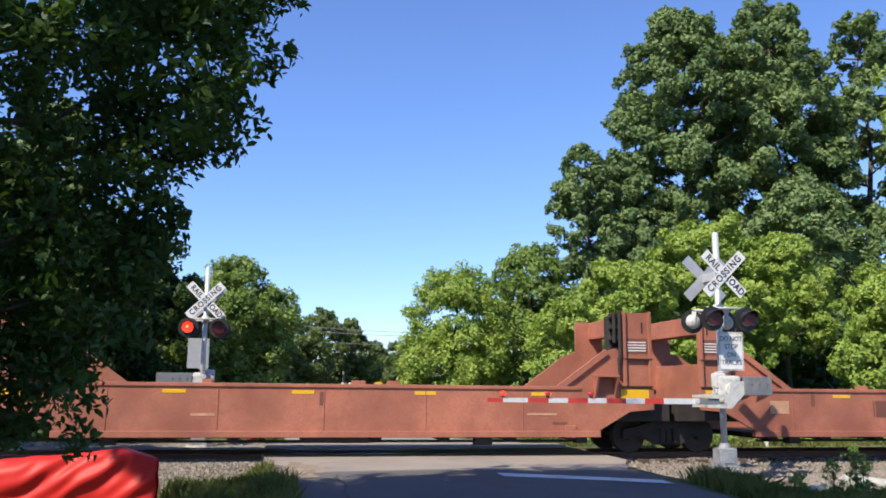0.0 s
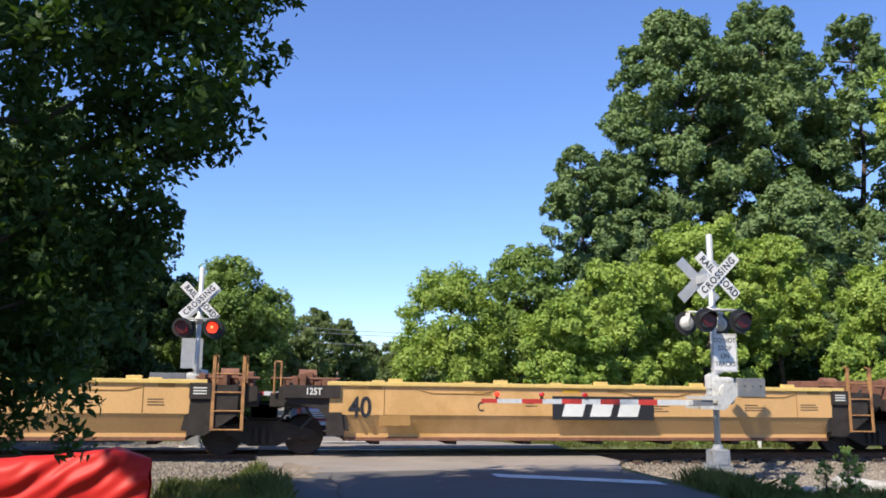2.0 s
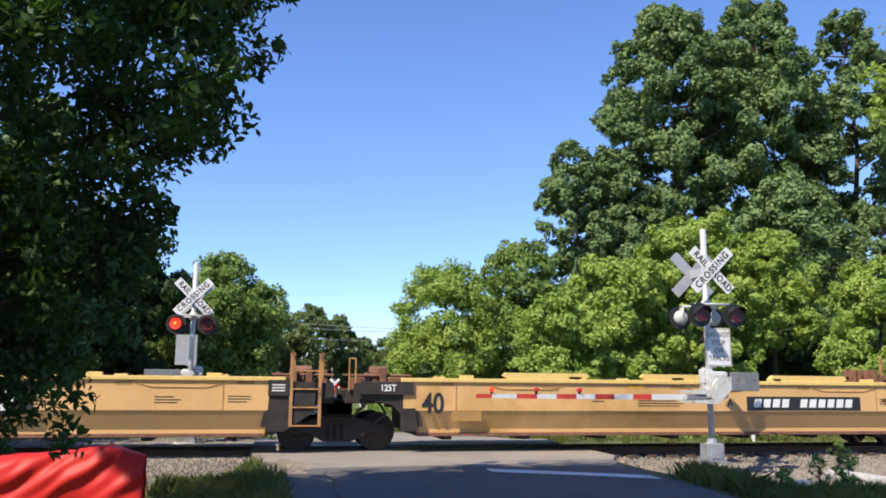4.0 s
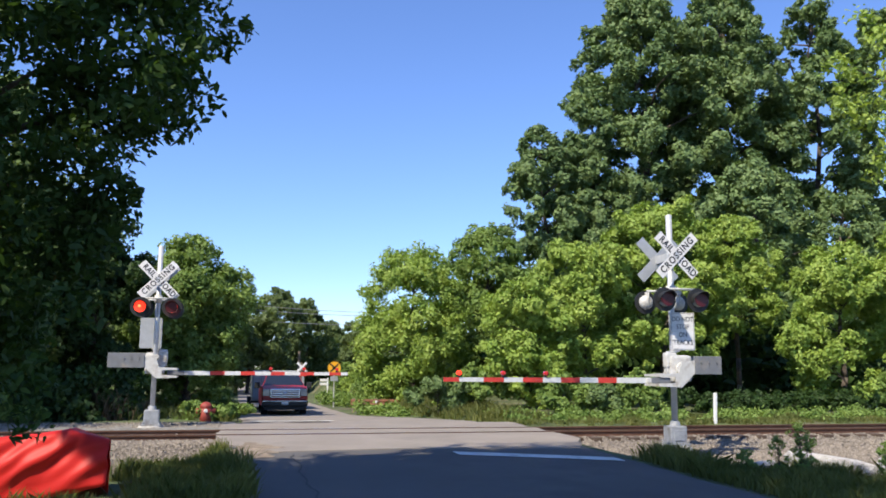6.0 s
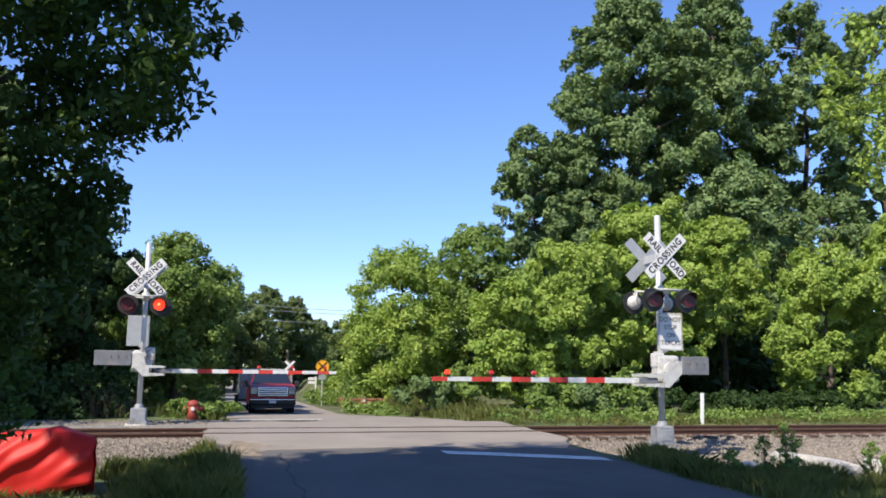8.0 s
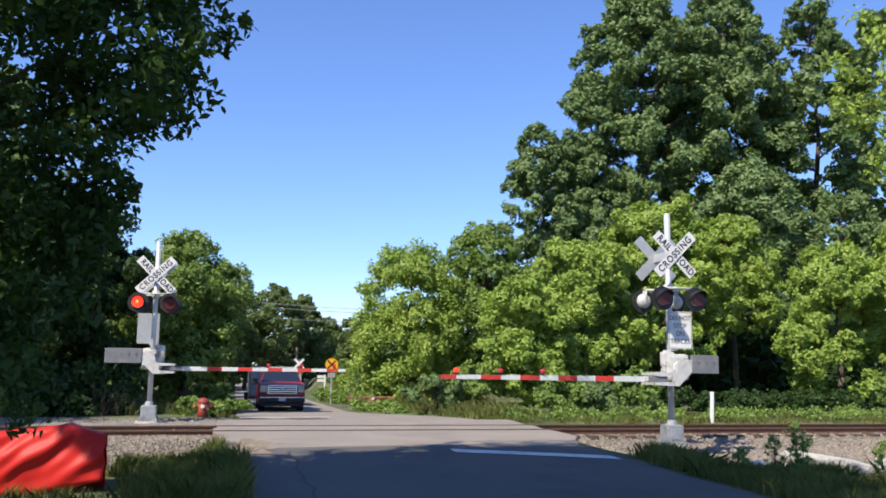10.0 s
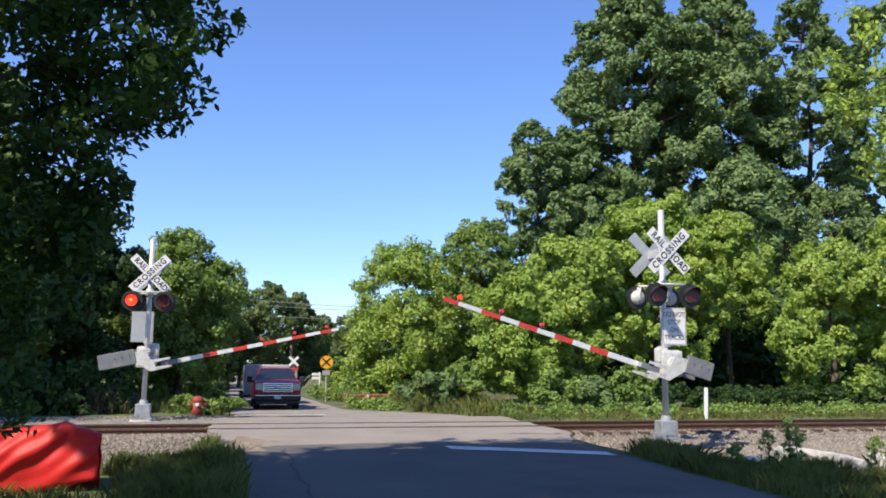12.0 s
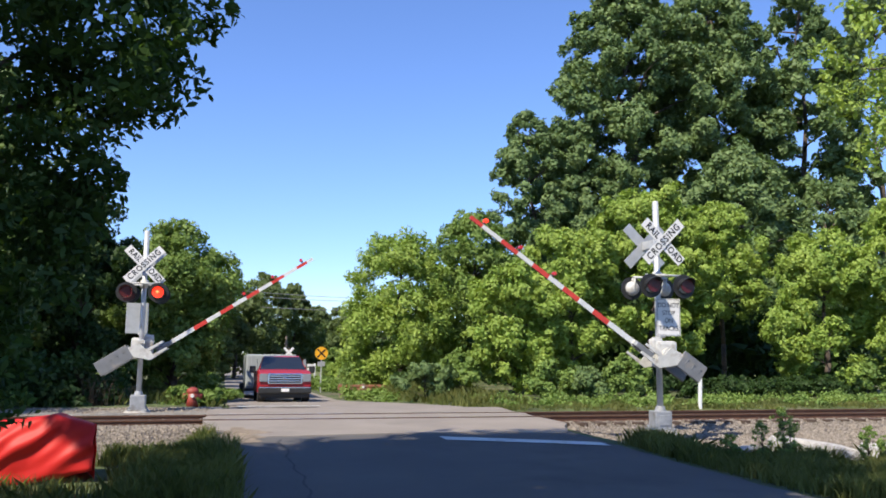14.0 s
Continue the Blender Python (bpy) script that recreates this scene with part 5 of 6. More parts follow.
    for x in (b0 + 1.0, b1 - 1.3):
        bm = B()
        box(bm, (x, -1.67, 0.56), (x + 0.26, -1.6, 0.84), 0.015)
        part("jacking_pad", bm, M_REDCAR, u)
    for x, w in ((b0 + 6.6, 0.3), (b0 + 7.4, 0.26), (b0 + 3.4, 0.2)):
        bm = B()
        box(bm, (x, -1.62, 1.71), (x + w, -1.4, 1.80), 0.01)
        part("top_lug", bm, M_REDCAR, u)
    if not right_end:
        bogie(u, length)
    bm = B()
    for k in range(4):
        x = b0 + 2.6 + k * 2.7
        bm = B()
        box(bm, (x, -1.646, 1.50), (x + 0.48, -1.6415, 1.58))
        part("reflector", bm, M_REFLECT, u, "yellow reflective patch")
    bm = B()
    spots = [(b0 + 1.2, 1.28, 0.07, 0.3, M_PATCH), (b0 + 5.9, 1.25, 0.08, 0.3, M_PATCH), (b0 + 3.2, 1.02, 0.5, 0.06, M_TAN), (b0 + 10.6, 1.06, 0.7, 0.05, M_TAN), (b0 + 11.2, 0.86, 0.35, 0.05, M_PATCH)]
    if numbered:
        spots = [(b0 + 3.7, 1.04, 0.44, 0.40, M_PATCH), (b0 + 6.4, 1.03, 1.2, 0.12, M_PATCH), (b0 + 6.25, 0.78, 0.65, 0.2, M_RUSTDARK), (b0 + 7.9, 0.86, 0.9, 0.22, M_PATCH), (b0 + 9.0, 0.9, 1.1, 0.16, M_TAN),
                 (b0 + 10.85, 1.10, 0.46, 0.34, M_TAN), (b0 + 10.8, 0.84, 0.44, 0.22, M_RUSTDARK), (b0 + 11.3, 0.84, 0.66, 0.25, M_PATCH), (b0 + 12.0, 0.74, 0.34, 0.16, M_RUSTDARK), (b0 + 13.05, 1.02, 0.36, 0.6, M_RUSTDARK),
                 (b0 + 13.5, 1.24, 0.34, 0.42, M_PATCH), (b0 + 2.0, 1.3, 0.1, 0.36, M_PATCH), (b0 + 5.0, 1.5, 0.5, 0.1, M_PATCH), (b0 + 0.9, 1.12, 0.5, 0.3, M_TAN), (b0 + 4.6, 0.8, 0.7, 0.14, M_TAN), (b0 + 11.6, 1.14, 0.5, 0.3, M_TAN), (b0 + 9.7, 1.54, 0.5, 0.1, M_RUSTDARK)]
    for k, (x, z, w, h, m) in enumerate(spots):
        bm = B()
        box(bm, (x, -1.6455 - 0.0004 * (k % 3), z), (x + w, -1.6415, z + h))
        part("paint_patch", bm, m, u, "pale weathered paint patch" if m is M_TAN else "darker repainted patch")
    if numbered:
        bm = B()
        box(bm, (b0 + 7.12, -1.6478, 1.21), (b0 + 10.38, -1.6425, 1.54))
        part("marking_panel", bm, M_RUSTDARK, u, "dark red-brown panel behind the markings")
        char_bars(u, 4, b0 + 7.2, b0 + 8.4, 1.32, 1.50, -1.652, M_WHITETEXT)
        char_bars(u, 6, b0 + 9.0, b0 + 10.3, 1.32, 1.50, -1.653, M_WHITETEXT)
    bm = B()
    for x in np.arange(b0 + 1.5, b1 - 1, 2.25):
        rod(bm, (x, -1.642, 0.72), (x, -1.642, 1.62), 0.012, 0.012, 6)
    tagged(part("weld_rib", bm, M_REDCAR, u), kind="stuff")
    return u


# ---------------------------------------------------------------- pickup and trailer
def wheel(parent, x, y, z, r, w):
    ob_bm = B()
    rod(ob_bm, (x - w / 2, y, z), (x + w / 2, y, z), r, r, 28)
    t = part("wheel", ob_bm, M_RUBBER, parent)
    bm = B()
    rod(bm, (x - w / 2 - 0.006, y, z), (x + w / 2 + 0.006, y, z), r * 0.6, r * 0.6, 20)
    part("rim", bm, M_CHROME, t)
    return t


def pickup():
    """A pickup that faces -y; its front bumper is at y = 0, the wheels stand on z = 0."""
    p = thing("pickup_truck", pose(0, 0, 0), "dark red pickup truck with a chrome grille", "pickup truck")
    bm = B()
    W = 1.0
    # side profile lofted over the width
    prof = [(0.12, 0.55), (0.10, 1.0), (0.22, 1.20), (0.5, 1.27), (1.45, 1.33), (1.62, 1.35), (5.75, 1.33), (5.78, 0.6), (4.95, 0.5), (2.0, 0.45), (0.35, 0.45)]
    prev = None
    for x, sc in ((-W, 0.94), (-W * 0.97, 1.0), (-W * 0.6, 1.015), (0, 1.02), (W * 0.6, 1.015), (W * 0.97, 1.0), (W, 0.94)):
        cur = [bm.verts.new((x, 2.9 + (y - 2.9) * (1.0 if abs(x) < W else 0.985), 0.75 + (z - 0.75) * sc)) for y, z in prof]
        if prev:
            for i in range(len(prof)):
                j = (i + 1) % len(prof)
                bm.faces.new((prev[i], cur[i], cur[j], prev[j]))
        else:
            bm.faces.new(cur)
        prev = cur
    bm.faces.new(prev[::-1])
    bmesh.ops.recalc_face_normals(bm, faces=bm.faces[:])
    part("body", bm, M_TRUCK, p, "dark red painted body", smooth=False)
    bm = B()
    cab = [(1.60, 1.30, 0.96), (2.35, 1.86, 0.74), (2.75, 1.92, 0.72), (3.6, 1.90, 0.72), (3.95, 1.24, 0.94)]
    prev = None
    for y, z, w in cab:
        cur = [bm.verts.new((-w, y, z)), bm.verts.new((-w * 0.5, y, z + 0.012)), bm.verts.new((w * 0.5, y, z + 0.012)), bm.verts.new((w, y, z))]
        if prev:
            for i in range(3):
                bm.faces.new((prev[i], prev[i + 1], cur[i + 1], cur[i]))
        prev = cur
    for s in (0, 3):
        pts = [v for v in bm.verts if (v.co.x < 0) == (s == 0) and abs(abs(v.co.x) - {1.60: .96, 2.35: .74, 2.75: .72, 3.6: .72, 3.95: .94}[round(v.co.y, 2)]) < 1e-4]
        bm.faces.new(sorted(pts, key=lambda v: v.co.y))
    bmesh.ops.recalc_face_normals(bm, faces=bm.faces[:])
    part("cab", bm, M_TRUCK, p, "dark red cab")
    bm = B()
    a = [(-0.91, 1.63, 1.33), (0.91, 1.63, 1.33), (0.715, 2.33, 1.85), (-0.715, 2.33, 1.85)]
    nrm = Vector((0, -0.6, 0.8)) * 0.03
    lo = [bm.verts.new(Vector(v) + nrm * 0.2) for v in a]
    hi = [bm.verts.new(Vector(v) + nrm) for v in a]
    bm.faces.new(hi), bm.faces.new(lo[::-1])
    for i in range(4):
        bm.faces.new((lo[i], lo[(i + 1) % 4], hi[(i + 1) % 4], hi[i]))
    bmesh.ops.recalc_face_normals(bm, faces=bm.faces[:])
    part("windscreen", bm, M_GLASS, p, "dark glass windscreen")
    for s in (-1, 1):
        bm = B()
        plate(bm, [(1.9, 1.26), (2.38, 1.8), (3.5, 1.8), (3.8, 1.26)], 0, 0.01)
        ob = part("side_window", bm, M_GLASS, p)
        ob.matrix_basis = Matrix(((0, -s, 0, s * 0.99), (1, 0, 0, 0), (0, 0, 1, 0), (0, 0, 0, 1))) @ pose(0, 0, 0)
    bm = B()
    box(bm, (-0.66, 0.05, 0.78), (0.66, 0.2, 1.19), 0.03)
    part("grille_surround", bm, M_CHROME, p, "chrome grille surround")
    bm = B()
    box(bm, (-0.60, 0.03, 0.83), (0.60, 0.06, 1.14), 0.01)
    gr = part("grille", bm, M_BLACK, p)
    for z in (0.90, 0.99, 1.08):
        bm = B()
        box(bm, (-0.60, 0.005, z - 0.022), (0.60, 0.04, z + 0.022), 0.008)
        part("bar", bm, M_CHROME, gr)
    bm = B()
    ball(bm, (0, 0.0, 0.99), 0.11, 16, 8, (1, 0.3, 0.5))
    part("badge", bm, M_CHROME, gr)
    for s in (-1, 1):
        bm = B()
        box(bm, (s * 0.82 - 0.16, 0.04, 0.86), (s * 0.82 + 0.16, 0.24, 1.18), 0.03)
        part("headlight", bm, M_HEADLAMP, p, "clear headlight")
        bm = B()
        box(bm, (s * 1.18 - 0.12, 1.72, 1.22), (s * 1.18 + 0.12, 1.86, 1.50), 0.04)
        rod(bm, (s * 0.95, 1.8, 1.25), (s * 1.12, 1.8, 1.3), 0.03, 0.03, 8)
        part("mirror", bm, M_BLACK, p)
        bm = B()
        box(bm, (s * 0.72 - 0.1, -0.03, 0.48), (s * 0.72 + 0.1, 0.02, 0.58), 0.02)
        part("fog_lamp", bm, M_HEADLAMP, p)
    bm = B()
    box(bm, (-1.0, -0.05, 0.42), (1.0, 0.2, 0.68), 0.05)
    bp = part("bumper", bm, M_BLACK, p, "dark front bumper")
    bm = B()
    box(bm, (-0.98, -0.062, 0.63), (0.98, -0.045, 0.66), 0.006)
    part("bumper_trim", bm, M_CHROME, bp)
    bm = B()
    box(bm, (-0.15, -0.07, 0.49), (0.15, -0.05, 0.61), 0.005)
    part("number_plate", bm, M_SIGNWHITE, bp, "pale number plate")
    bm = B()
    box(bm, (-0.92, 0.1, 0.26), (0.92, 0.4, 0.44), 0.02)
    box(bm, (-0.8, 0.4, 0.35), (0.8, 5.5, 0.5))
    part("underbody", bm, M_BLACK, p)
    for y in (1.05, 4.75):
        for s in (-1, 1):
            wheel(p, s * 0.86, y, 0.40, 0.40, 0.27)
    return p


def trailer():
    t = thing("box_trailer", pose(0, 0, 0), "pale grey enclosed box trailer behind the pickup", "trailer")
    bm = B()
    box(bm, (-1.15, 0.0, 0.5), (1.15, 5.2, 2.08), 0.08)
    part("body", bm, M_TRAILER, t)
    bm = B()
    for x in np.arange(-0.9, 1.0, 0.45):
        box(bm, (x - 0.01, -0.006, 0.6), (x + 0.01, 0.0, 1.98))
    part("seam", bm, M_SIGNBACK, t)
    bm = B()
    box(bm, (-1.2, 0.02, 0.40), (1.2, 5.2, 0.52), 0.01)
    rod(bm, (-0.6, 0.1, 0.46), (0, -1.15, 0.46), 0.05, 0.05, 8)
    rod(bm, (0.6, 0.1, 0.46), (0, -1.15, 0.46), 0.05, 0.05, 8)
    part("chassis", bm, M_BLACK, t)
    for s in (-1, 1):
        for y in (2.5, 3.4):
            wheel(t, s * 1.25, y, 0.36, 0.36, 0.2)
    return t


# ---------------------------------------------------------------- small things
def red_cover():
    """A red cloth thrown over a low heap on the verge."""
    bm = B()
    n, k = 90, 44
    rows = []
    for i in range(n + 1):
        u = i / n
        x = -5.2 + 3.66 * u
        row = []
        for j in range(k + 1):
            v = j / k
            top = float(np.interp(x, [-5.2, -3.6, -2.8, -2.35, -2.03, -1.75, -1.46], [0.55, 0.68, 0.74, 0.78, 0.84, 0.76, 0.69])) + 0.02 * noise.noise((x * 4, 0, 3))
            hem = float(np.interp(x, [-5.2, -2.4, -1.46], [-0.02, -0.02, 0.16])) + 0.02 * noise.noise((x * 5, 1, 3))
            f = min(1.0, v / 0.55)
            y = 11.45 + 0.18 * f ** 2 + (max(0, v - 0.55) / 0.45) ** 0.8 * 1.3 * (1 - 0.93 * max(0, (u - 0.86) / 0.14) ** 2)
            z = hem + (top - hem) * math.sin(f * math.pi / 2) ** 0.85 if v < 0.55 else top * (1 - ((v - 0.55) / 0.45) ** 3)
            q = x * 0.8 - z * 1.15
            fold = 0.034 * math.sin(9.5 * q + 1.5 * noise.noise((x * 2, z * 2, 1))) + 0.02 * math.sin(21 * q + 2.0 + 2 * noise.noise((x * 3, z, 5))) + 0.05 * noise.noise((x * 2.2, z * 3, 7))
            y -= fold * math.sin(math.pi * min(1, v / 0.6)) ** 0.5 if v < 0.6 else 0
            row.append(bm.verts.new((x + 0.03 * noise.noise((z * 6, x, 2)), y, z)))
        rows.append(row)
    for a, b in zip(rows, rows[1:]):
        for j in range(k):
            bm.faces.new((a[j], b[j], b[j + 1], a[j + 1]))
    bmesh.ops.recalc_face_normals(bm, faces=bm.faces[:])
    ob = part("cloth_cover", bm, M_CLOTH, smooth=True)
    md = ob.modifiers.new("thick", "SOLIDIFY")
    md.thickness = 0.006
    tagged(ob, "bright red cloth cover draped over a heap in the grass", "cloth")


def far_things():
    # yellow advance warning sign up the road
    s = thing("warning_sign", pose(5.6, 50, -0.75), "round yellow railroad warning sign on a post", "road sign")
    bm = B()
    box(bm, (-0.03, -0.02, -0.3), (0.03, 0.02, 2.1), 0.005)
    part("post", bm, M_ALU, s)
    bm = B()
    rod(bm, (0, -0.04, 2.42), (0, -0.03, 2.42), 0.38, 0.38, 32)
    face = part("sign_face", bm, M_ORANGE, s, "yellow disc with a black cross")
    bm = B()
    for tilt in (45, -45):
        box(bm, (-0.34, -0.046, -0.045), (0.34, -0.041, 0.045), 0, Matrix.Translation((0, 0, 2.42)) @ pose(0, 0, 0, 0, tilt, 0))
    part("cross", bm, M_INK, face)
    bm = B()
    box(bm, (-0.22, -0.045, 1.65), (0.22, -0.03, 1.93), 0.01)
    part("sub_plate", bm, M_SIGNBACK, s)
    # far crossbuck of a second crossing
    s = thing("crossbuck_sign", pose(5.9, 80, -1.0), "distant white crossbuck sign on a post", "road sign")
    bm = B()
    rod(bm, (0, 0, 0), (0, 0, 3.2), 0.06, 0.06, 10)
    part("post", bm, M_POLE, s)
    bm = B()
    for tilt in (45, -45):
        box(bm, (-0.6, -0.09, -0.11), (0.6, -0.07, 0.11), 0, Matrix.Translation((0, 0.01 * (tilt > 0), 2.75)) @ pose(0, 0, 0, 0, tilt, 0))
    part("board", bm, M_SIGNWHITE, s)
    bm = B()
    box(bm, (-0.45, -0.12, 1.9), (0.45, -0.06, 2.15), 0.03)
    part("lamp_bar", bm, M_REDTAPE, s)
    # white notice post by the road beyond the truck
    s = thing("notice_post", pose(6.9, 66, -0.85), "small white plate on a white post", "road sign")
    bm = B()
    box(bm, (-0.06, -0.05, 0), (0.06, 0.05, 1.75), 0.01)
    part("post", bm, M_WPOST, s)
    bm = B()
    for z in (1.2, 1.5):
        box(bm, (-0.6, -0.07, z), (-0.06, -0.04, z + 0.2), 0.01)
    part("plate", bm, M_SIGNWHITE, s)
    # utility pole and wires far up the road
    s = thing("utility_pole", pose(6.2, 88, -1.0), "weathered wooden utility pole", "utility pole")
    bm = B()
    rod(bm, (0, 0, 0), (0, 0, 4.4), 0.16, 0.12, 12)
    part("pole", bm, M_POLE, s)
    for k, z in enumerate((9.4, 8.8, 7.6)):
        cu = bpy.data.curves.new("wire", "CURVE")
        cu.dimensions, cu.bevel_depth = "3D", 0.025
        sp = cu.splines.new("POLY")
        sp.points.add(16)
        for i in range(17):
            u = i / 16
            sp.points[i].co = (-14 + 36 * u, 84 + 6 * u, z - 1.6 * u - 3.2 * u * (1 - u) + 0.3 * k * u, 1)
        cu.materials.append(M_WIRE)
        tagged(new("power_line", cu), "thin overhead power line against the trees", "power line", "overhead lines", "structure")
    # guard rail
    g = thing("guardrail", pose(5.5, 41.5, -0.12), "low rusty brown guardrail beside the road", "guardrail")
    bm = B()
    plate(bm, [(0, 0.0), (2.5, 0.0), (2.5, 0.10), (0, 0.10)], -0.05, 0.0)
    plate(bm, [(0, 0.16), (2.5, 0.16), (2.5, 0.26), (0, 0.26)], -0.05, 0.0)
    plate(bm, [(0, 0.10), (2.5, 0.10), (2.5, 0.16), (0, 0.16)], -0.01, 0.03)
    part("beam", bm, M_GUARD, g)
    for x in (0.15, 1.25, 2.35):
        bm = B()
        box(bm, (x - 0.07, 0.03, -0.8), (x + 0.07, 0.17, 0.3), 0.01)
        part("post", bm, M_POLE, g)
    bm = B()
    box(bm, (1.2, -0.065, 0.08), (1.3, -0.05, 0.2), 0.01)
    part("reflector", bm, M_SIGNWHITE, g)
    # white marker post beyond the track
    bm = B()
    z = ground_z(14.2, 23.6)
    box(bm, (-0.045, -0.045, -0.1), (0.045, 0.045, 0.92 - z + 0.05), 0.012)
    ob = part("marker_post", bm, M_WPOST)
    ob.matrix_basis = pose(14.55, 23.7, z, 0, 2, 0)
    tagged(ob, "short white marker post beside the track", "marker post")
    # hydrant among the shrubs
    h = thing("hydrant", pose(-0.85, 26.2, ground_z(-0.85, 26.2) - 0.08), "small red hydrant with a pale cap", "hydrant")
    bm = B()
    rod(bm, (0, 0, 0), (0, 0, 0.52), 0.17, 0.16, 16)
    ball(bm, (0, 0, 0.52), 0.18, 14, 8, (1, 1, 0.75))
    rod(bm, (-0.28, 0, 0.38), (0.28, 0, 0.38), 0.08, 0.08, 10)
    rod(bm, (0, 0, 0), (0, 0, 0.06), 0.22, 0.22, 14)
    part("barrel", bm, M_HYDRANT, h, smooth=True)
    bm = B()
    rod(bm, (0, -0.24, 0.40), (0, -0.14, 0.40), 0.045, 0.06, 12)
    part("cap", bm, M_SIGNWHITE, h)
    # broken concrete at the right verge
    rng = random.Random(8)
    for x, y, sx, sy, sz, r in ((9.75, 12.45, 1.5, 0.55, 0.22, -42), (10.6, 11.75, 0.8, 0.5, 0.2, -30), (9.0, 13.1, 0.5, 0.35, 0.12, 30)):
        bm = B()
        bmesh.ops.create_icosphere(bm, subdivisions=3, radius=1)
        for v in bm.verts:
            c = v.co
            q = max(abs(c.x), abs(c.y), abs(c.z))
            v.co = c.lerp(c / q, 0.65)
            v.co *= 1 + 0.12 * noise.noise(v.co * 1.7 + Vector((x, y, 0)))
            v.co = Vector((v.co.x * sx / 2, v.co.y * sy / 2, v.co.z * sz))
        ob = part("concrete_block", bm, M_CONCRETE)
        ob.matrix_basis = pose(x, y, ground_z(x, y) + sz * 0.3, rng.uniform(-6, 6), rng.uniform(-6, 6), r)
        tagged(ob, "pale broken concrete block in the weeds", "concrete block", "concrete rubble")


def blades(name, spots, label, material, seed, width=0.008):
    """Grass: three-cornered blades in tufts. spots: (x0, x1, y0, y1, count, height)."""
    rng = np.random.default_rng(seed)
    allv = []
    for x0, x1, y0, y1, n, h in spots:
        m = n // 9
        cx, cy = rng.uniform(x0, x1, m), rng.uniform(y0, y1, m)
        x = np.repeat(cx, 9) + rng.normal(size=m * 9) * 0.07
        y = np.repeat(cy, 9) + rng.normal(size=m * 9) * 0.07
        rim = 0.55 + 0.5 * np.array([noise.noise((b * 0.8, a * 0.3, 2)) for a, b in zip(x, y)])
        bare = 17.5 - y + rng.normal(size=len(y)) * 0.35
        keep = ((x < 0.36 - rim * rng.random(len(x))) | (x > 7.05 + 0.5 * rim * rng.random(len(x)))) & ((y > 17) | (x > 3) | (bare > 0.55 + 0.5 * np.maximum(0, x + 1.2))) & ~((x < -1.35) & (x > -5.4) & (y > 10.9) & (y < 13.2))
        x, y = x[keep], y[keep]
        z = np.array([ground_z(a, b) for a, b in zip(x, y)]) - 0.02
        k = len(x)
        hh = h * (0.45 + 0.75 * rng.random(k)) * (0.7 + 0.5 * np.array([noise.noise((a * 0.9, b * 0.9, 4)) for a, b in zip(x, y)]))
        lean = rng.normal(size=(k, 2)) * 0.35 * hh[:, None]
        ang = rng.random(k) * math.pi
        dx, dy = np.cos(ang) * width, np.sin(ang) * width
        base = np.stack([x, y, z], 1)
        side = np.stack([dx, dy, 0 * dx], 1)
        mid = base + np.stack([lean[:, 0] * 0.3, lean[:, 1] * 0.3, hh * 0.6], 1)
        tip = base + np.stack([lean[:, 0], lean[:, 1], hh], 1)
        allv.append(np.stack([base - side, base + side, mid + side * 0.8, tip, mid - side * 0.8], 1).reshape(-1, 3))
    v = np.concatenate(allv)
    ob = quads(name, v, len(v) // 5, 5, material)
    tagged(ob, label, "grass", kind="stuff")


def stones():
    """Loose ballast stones on the shoulders of the track."""
    rng = np.random.default_rng(12)
    shape = np.array([(1, 0, 0), (-1, 0, 0), (0, 1, 0), (0, -1, 0), (0, 0, 1), (0, 0, -1)], float)
    tri = np.array([(0, 2, 4), (2, 1, 4), (1, 3, 4), (3, 0, 4), (2, 0, 5), (1, 2, 5), (3, 1, 5), (0, 3, 5)])
    out = []
    for x0, x1, y0, y1, n in ((-6, -0.3, -4.2, -0.85, 8500), (7.2, 20, -5.6, -0.85, 15000), (8.3, 17, -9.2, -5.4, 6000), (-7, -0.3, 0.9, 4.5, 3500), (7.6, 22, 0.9, 2.6, 1800), (-8, -0.3, -0.7, 0.7, 900), (7.6, 20, -0.7, 0.7, 1500)):
        x, y = rng.uniform(x0, x1, n), rng.uniform(y0, y1, n)
        z = np.interp(y, *zip(*(BED_LEFT if x0 < 3 else BED_RIGHT))) + 0.012
        if y1 < -5:
            z = np.array([ground_z(a, b + TRACK_Y) for a, b in zip(x, y)]) + 0.01
        s = 0.022 + 0.022 * rng.random(n)
        v = shape[None] * (s[:, None, None] * (0.6 + 0.7 * rng.random((n, 6, 1))))
        a = rng.random(n) * 6.28
        c, sn = np.cos(a), np.sin(a)
        b = rng.normal(size=n) * 0.6
        vx, vy, vz = v[:, :, 0], v[:, :, 1], v[:, :, 2]
        vy, vz = vy * np.cos(b)[:, None] - vz * np.sin(b)[:, None], vy * np.sin(b)[:, None] + vz * np.cos(b)[:, None]
        vx, vy = vx * c[:, None] - vy * sn[:, None], vx * sn[:, None] + vy * c[:, None]
        p = np.stack([vx + x[:, None], vy + y[:, None] + TRACK_Y, vz + z[:, None]], 2)
        out.append(p[:, tri].reshape(-1, 3))
    v = np.concatenate(out)
    tagged(quads("ballast_stones", v, len(v) // 3, 3, M_STONE), "grey-brown crushed stone ballast", "ballast", kind="stuff")


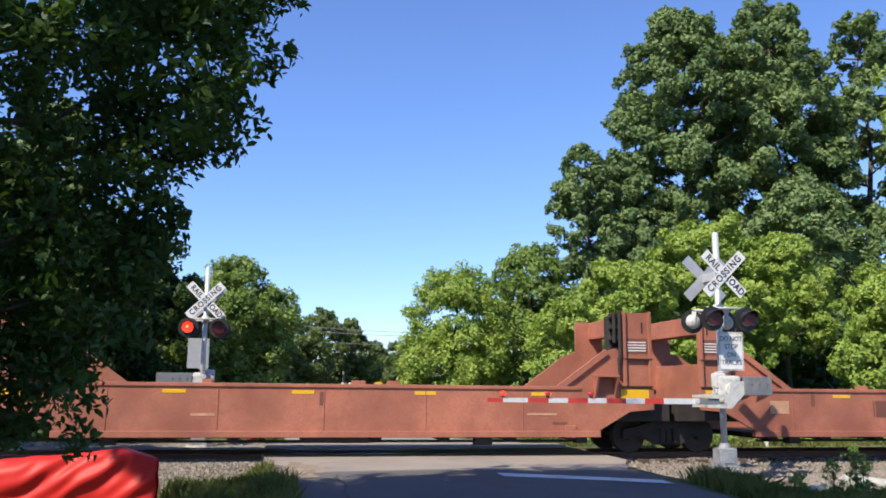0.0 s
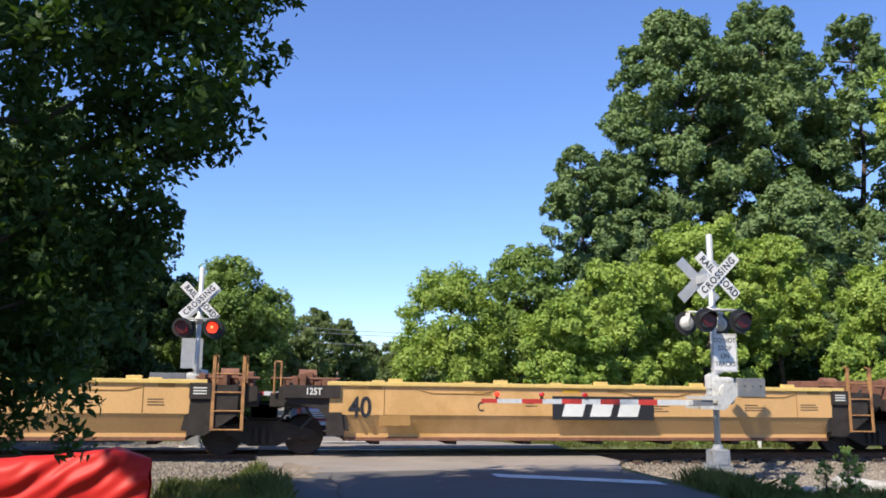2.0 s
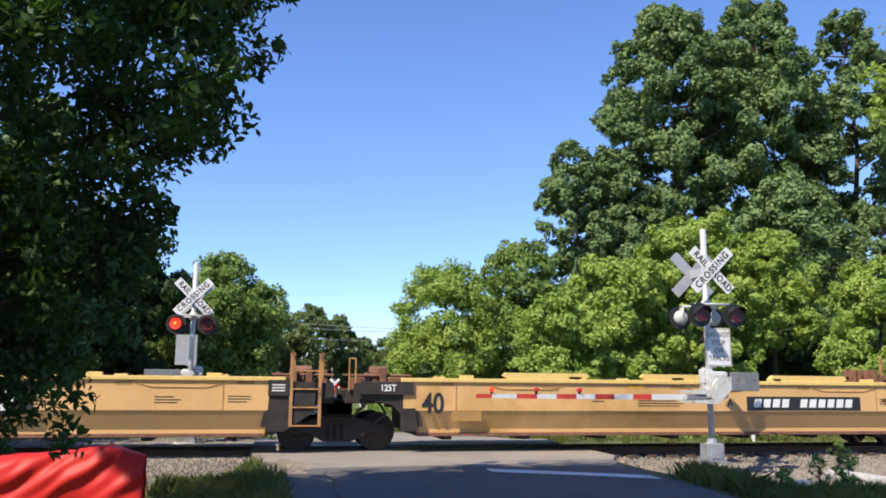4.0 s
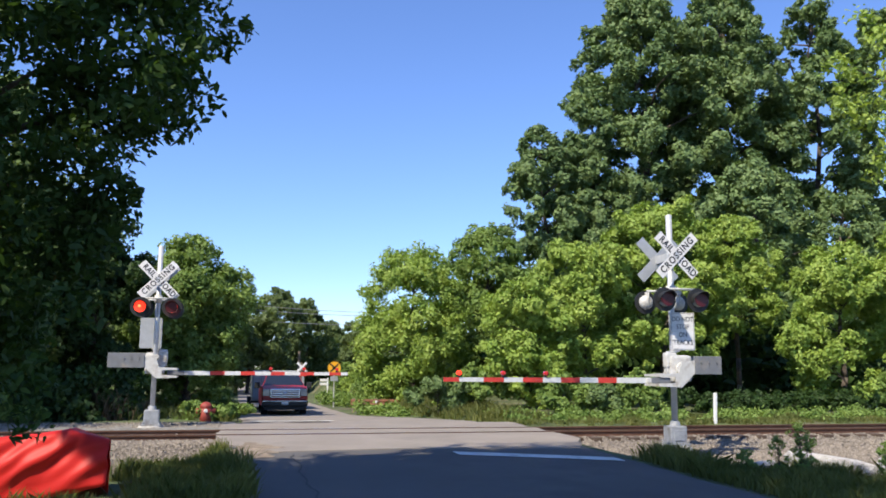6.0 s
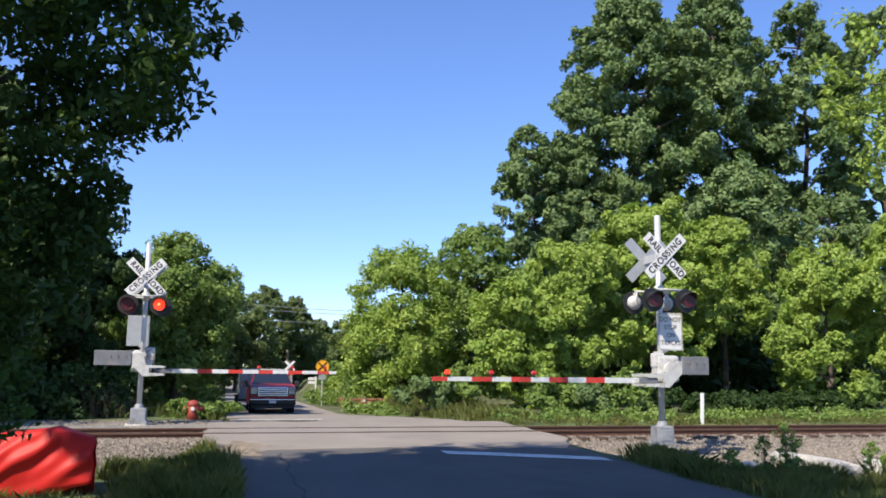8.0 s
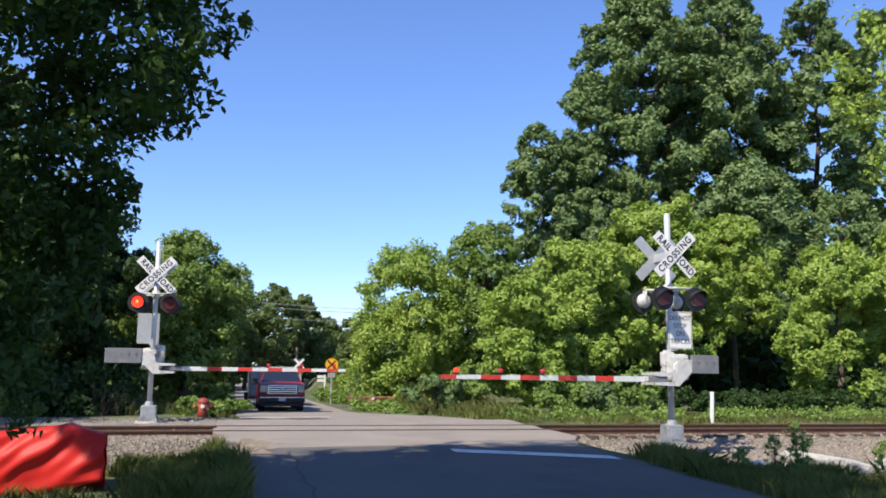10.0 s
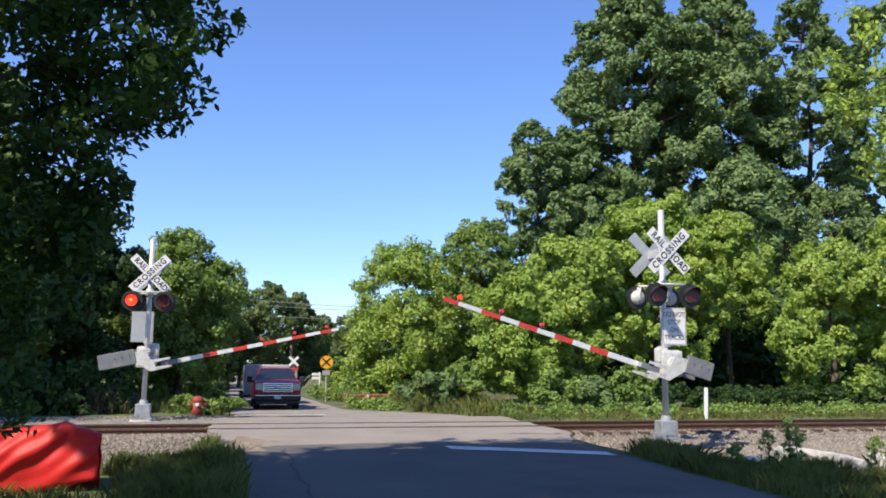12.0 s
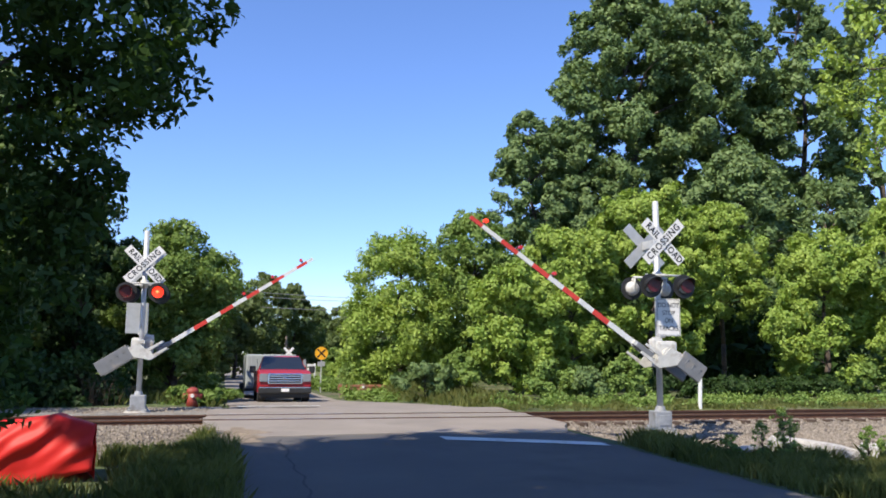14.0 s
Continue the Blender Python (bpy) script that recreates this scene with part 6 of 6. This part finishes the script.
def ties(parent):
    """Wooden cross ties, each its own piece."""
    bm = B()
    box(bm, (-0.115, -1.3, -0.17), (0.115, 1.3, 0.0), 0.012)
    me = mesh_of("tie", bm, M_TIE)
    rng = random.Random(6)
    for k in range(150):
        x = -24 + k * 0.5
        if -0.2 < x < 7.4:
            continue
        ob = new("tie", me)
        ob.parent = parent
        ob.matrix_basis = pose(x + rng.uniform(-0.02, 0.02), rng.uniform(-0.05, 0.05), 0.0 + rng.uniform(0.02, 0.035), 0, 0, rng.uniform(-1, 1))
    bm = B()
    box(bm, (-0.10, -0.17, 0.0), (0.10, 0.17, 0.016), 0.003)
    for sx in (-0.07, 0.07):
        rod(bm, (sx, -0.10, 0), (sx, -0.10, 0.035), 0.012, 0.012, 6)
    me2 = mesh_of("tie_plate", bm, M_RAIL)
    for k in range(150):
        x = -24 + k * 0.5
        if -0.2 < x < 7.4 or x < -9 or x > 22:
            continue
        ob = new("tie_plate", me2)
        ob.parent = parent
        ob.matrix_basis = pose(x, -0.75, 0.028)


# ---------------------------------------------------------------- build
ground()
roads()
gravel_pad()
TRACK = track()
trees()
wood_backing()
weed_patches()
SIG_R, GATE_R, LENS_R = signal(pose(9.08, 16.35, -0.02), "railroad crossing signal with a striped gate beside the near lane", -0.30, 0.55, -5.15, True, 4.11, 0.86)
SIG_L, GATE_L, LENS_L = signal(pose(-2.10, 23.2, 0.03, 0, 0, 180), "railroad crossing signal with gate, far side of the track", -0.28, 0.30, -5.12, False, 3.87, 1.14)
JOINT, PITCH = 4.16, 15.25
TRAIN = []
TRAIN.append((red_unit(15.8, False, False, 1), JOINT - 34.55 - 15.8))
TRAIN.append((red_unit(15.6, True, True, 2), JOINT - 34.55))
TRAIN.append((yellow_unit(16.75, True, False, "B", 3), JOINT - 16.75))
for k, letter in enumerate("CDE"):
    TRAIN.append((yellow_unit(PITCH, False, False, letter, 4 + k), JOINT + k * PITCH))
TRAIN.append((yellow_unit(17.1, False, True, "A", 8), JOINT + 3 * PITCH))
TRUCK = pickup()
TRAILER = trailer()
red_cover()
far_things()
blades("grass", [(-5.5, -0.1, 8.5, 13.9, 11000, 0.32), (-1.1, 0.62, 9.5, 14.9, 11000, 0.42), (-1.6, -0.9, 13.2, 14.6, 1500, 0.36), (-1.1, -0.15, 14.6, 17.2, 2600, 0.26), (7.0, 9.2, 8.6, 12.4, 14000, 0.34), (9.0, 16, 8.4, 10.9, 9000, 0.42), (7.1, 8.3, 11.8, 14.4, 5000, 0.36), (7.3, 8.1, 13.0, 14.2, 1500, 0.4)], "long green grass on the near verge", M_GRASS, 31)
blades("grass", [(7.5, 34, 23.5, 27.0, 30000, 0.16), (6.9, 9.5, 25, 60, 14000, 0.45), (-3, 0.0, 26, 60, 5000, 0.4)], "sunlit green grass and weeds beyond the track", M_GRASS, 32, 0.022)
blades("weeds", [(-4.4, -2.4, 25.8, 27.0, 200, 1.0)], "tall dry weed stems", M_DRYSTEM, 33, 0.008)
stones()
ties(TRACK)


def motions():
    speed = 22.0
    for car, rel in TRAIN:
        walk(car, [(t, pose(rel - speed * (t - 1.8), TRACK_Y, 0)) for t in (0.0, 3.5, 7.0, 10.5, 14.0)])
    pivot = (0, -0.25, 1.67)
    right = [(0, 0), (8.2, 0), (10.2, 0.1), (10.45, 1.2), (10.7, 4.0), (11.0, 7.1), (11.5, 11.8), (12.0, 16.6), (12.5, 21.0), (13.0, 25.8), (13.5, 30.2), (14.0, 34.8)]
    walk(GATE_R, [(t, pose(*pivot, 0, a, 0)) for t, a in right])
    left = [(0, 0), (8.2, 0), (10.4, 0.1), (10.7, 0.6), (11.0, 1.9), (11.3, 4.8), (11.6, 8.0), (12.0, 12.3), (12.5, 18.0), (13.0, 23.4), (13.5, 28.5), (14.0, 32.8)]
    walk(GATE_L, [(t, pose(*pivot, 0, a, 0)) for t, a in left])
    # the pickup waits, then creeps forward with its trailer
    drive = [(0.0, 38.0), (11.4, 38.0), (12.0, 37.6), (12.5, 36.7), (13.0, 35.6), (13.5, 34.3), (14.0, 32.8)]
    walk(TRUCK, [(t, pose(2.12 + (38 - y) * 0.04, y, along(y + 2.5) + 0.0, -1.8, 0, 0)) for t, y in drive])
    walk(TRAILER, [(t, pose(1.95 + (38 - y) * 0.04, y + 7.1, along(y + 10) + 0.0, -1.0, 0, 0)) for t, y in drive])
    # the lamps flash in turn: each lens turns its lit or its dark face to the front
    half, first = 0.742, 0.18
    for lens, lit in ((LENS_L["rearb"], 1), (LENS_L["reara"], 0)):
        home = lens.matrix_basis.copy()
        a = 180.0 if lit else 0.0
        rows = [(0.0, home @ pose(0, 0, 0, 0, 0, a))]
        k = 0
        while first + half * k < 13.9:
            t = first + half * k
            for d, f in ((-0.0667, 0.0), (-0.0334, 60.0), (0.0, 120.0), (0.0334, 180.0)):
                if t + d > 0.01:
                    rows.append((t + d, home @ pose(0, 0, 0, 0, 0, a + f)))
            a += 180.0
            k += 1
        rows.append((14.0, home @ pose(0, 0, 0, 0, 0, a)))
        walk(lens, rows)


motions()
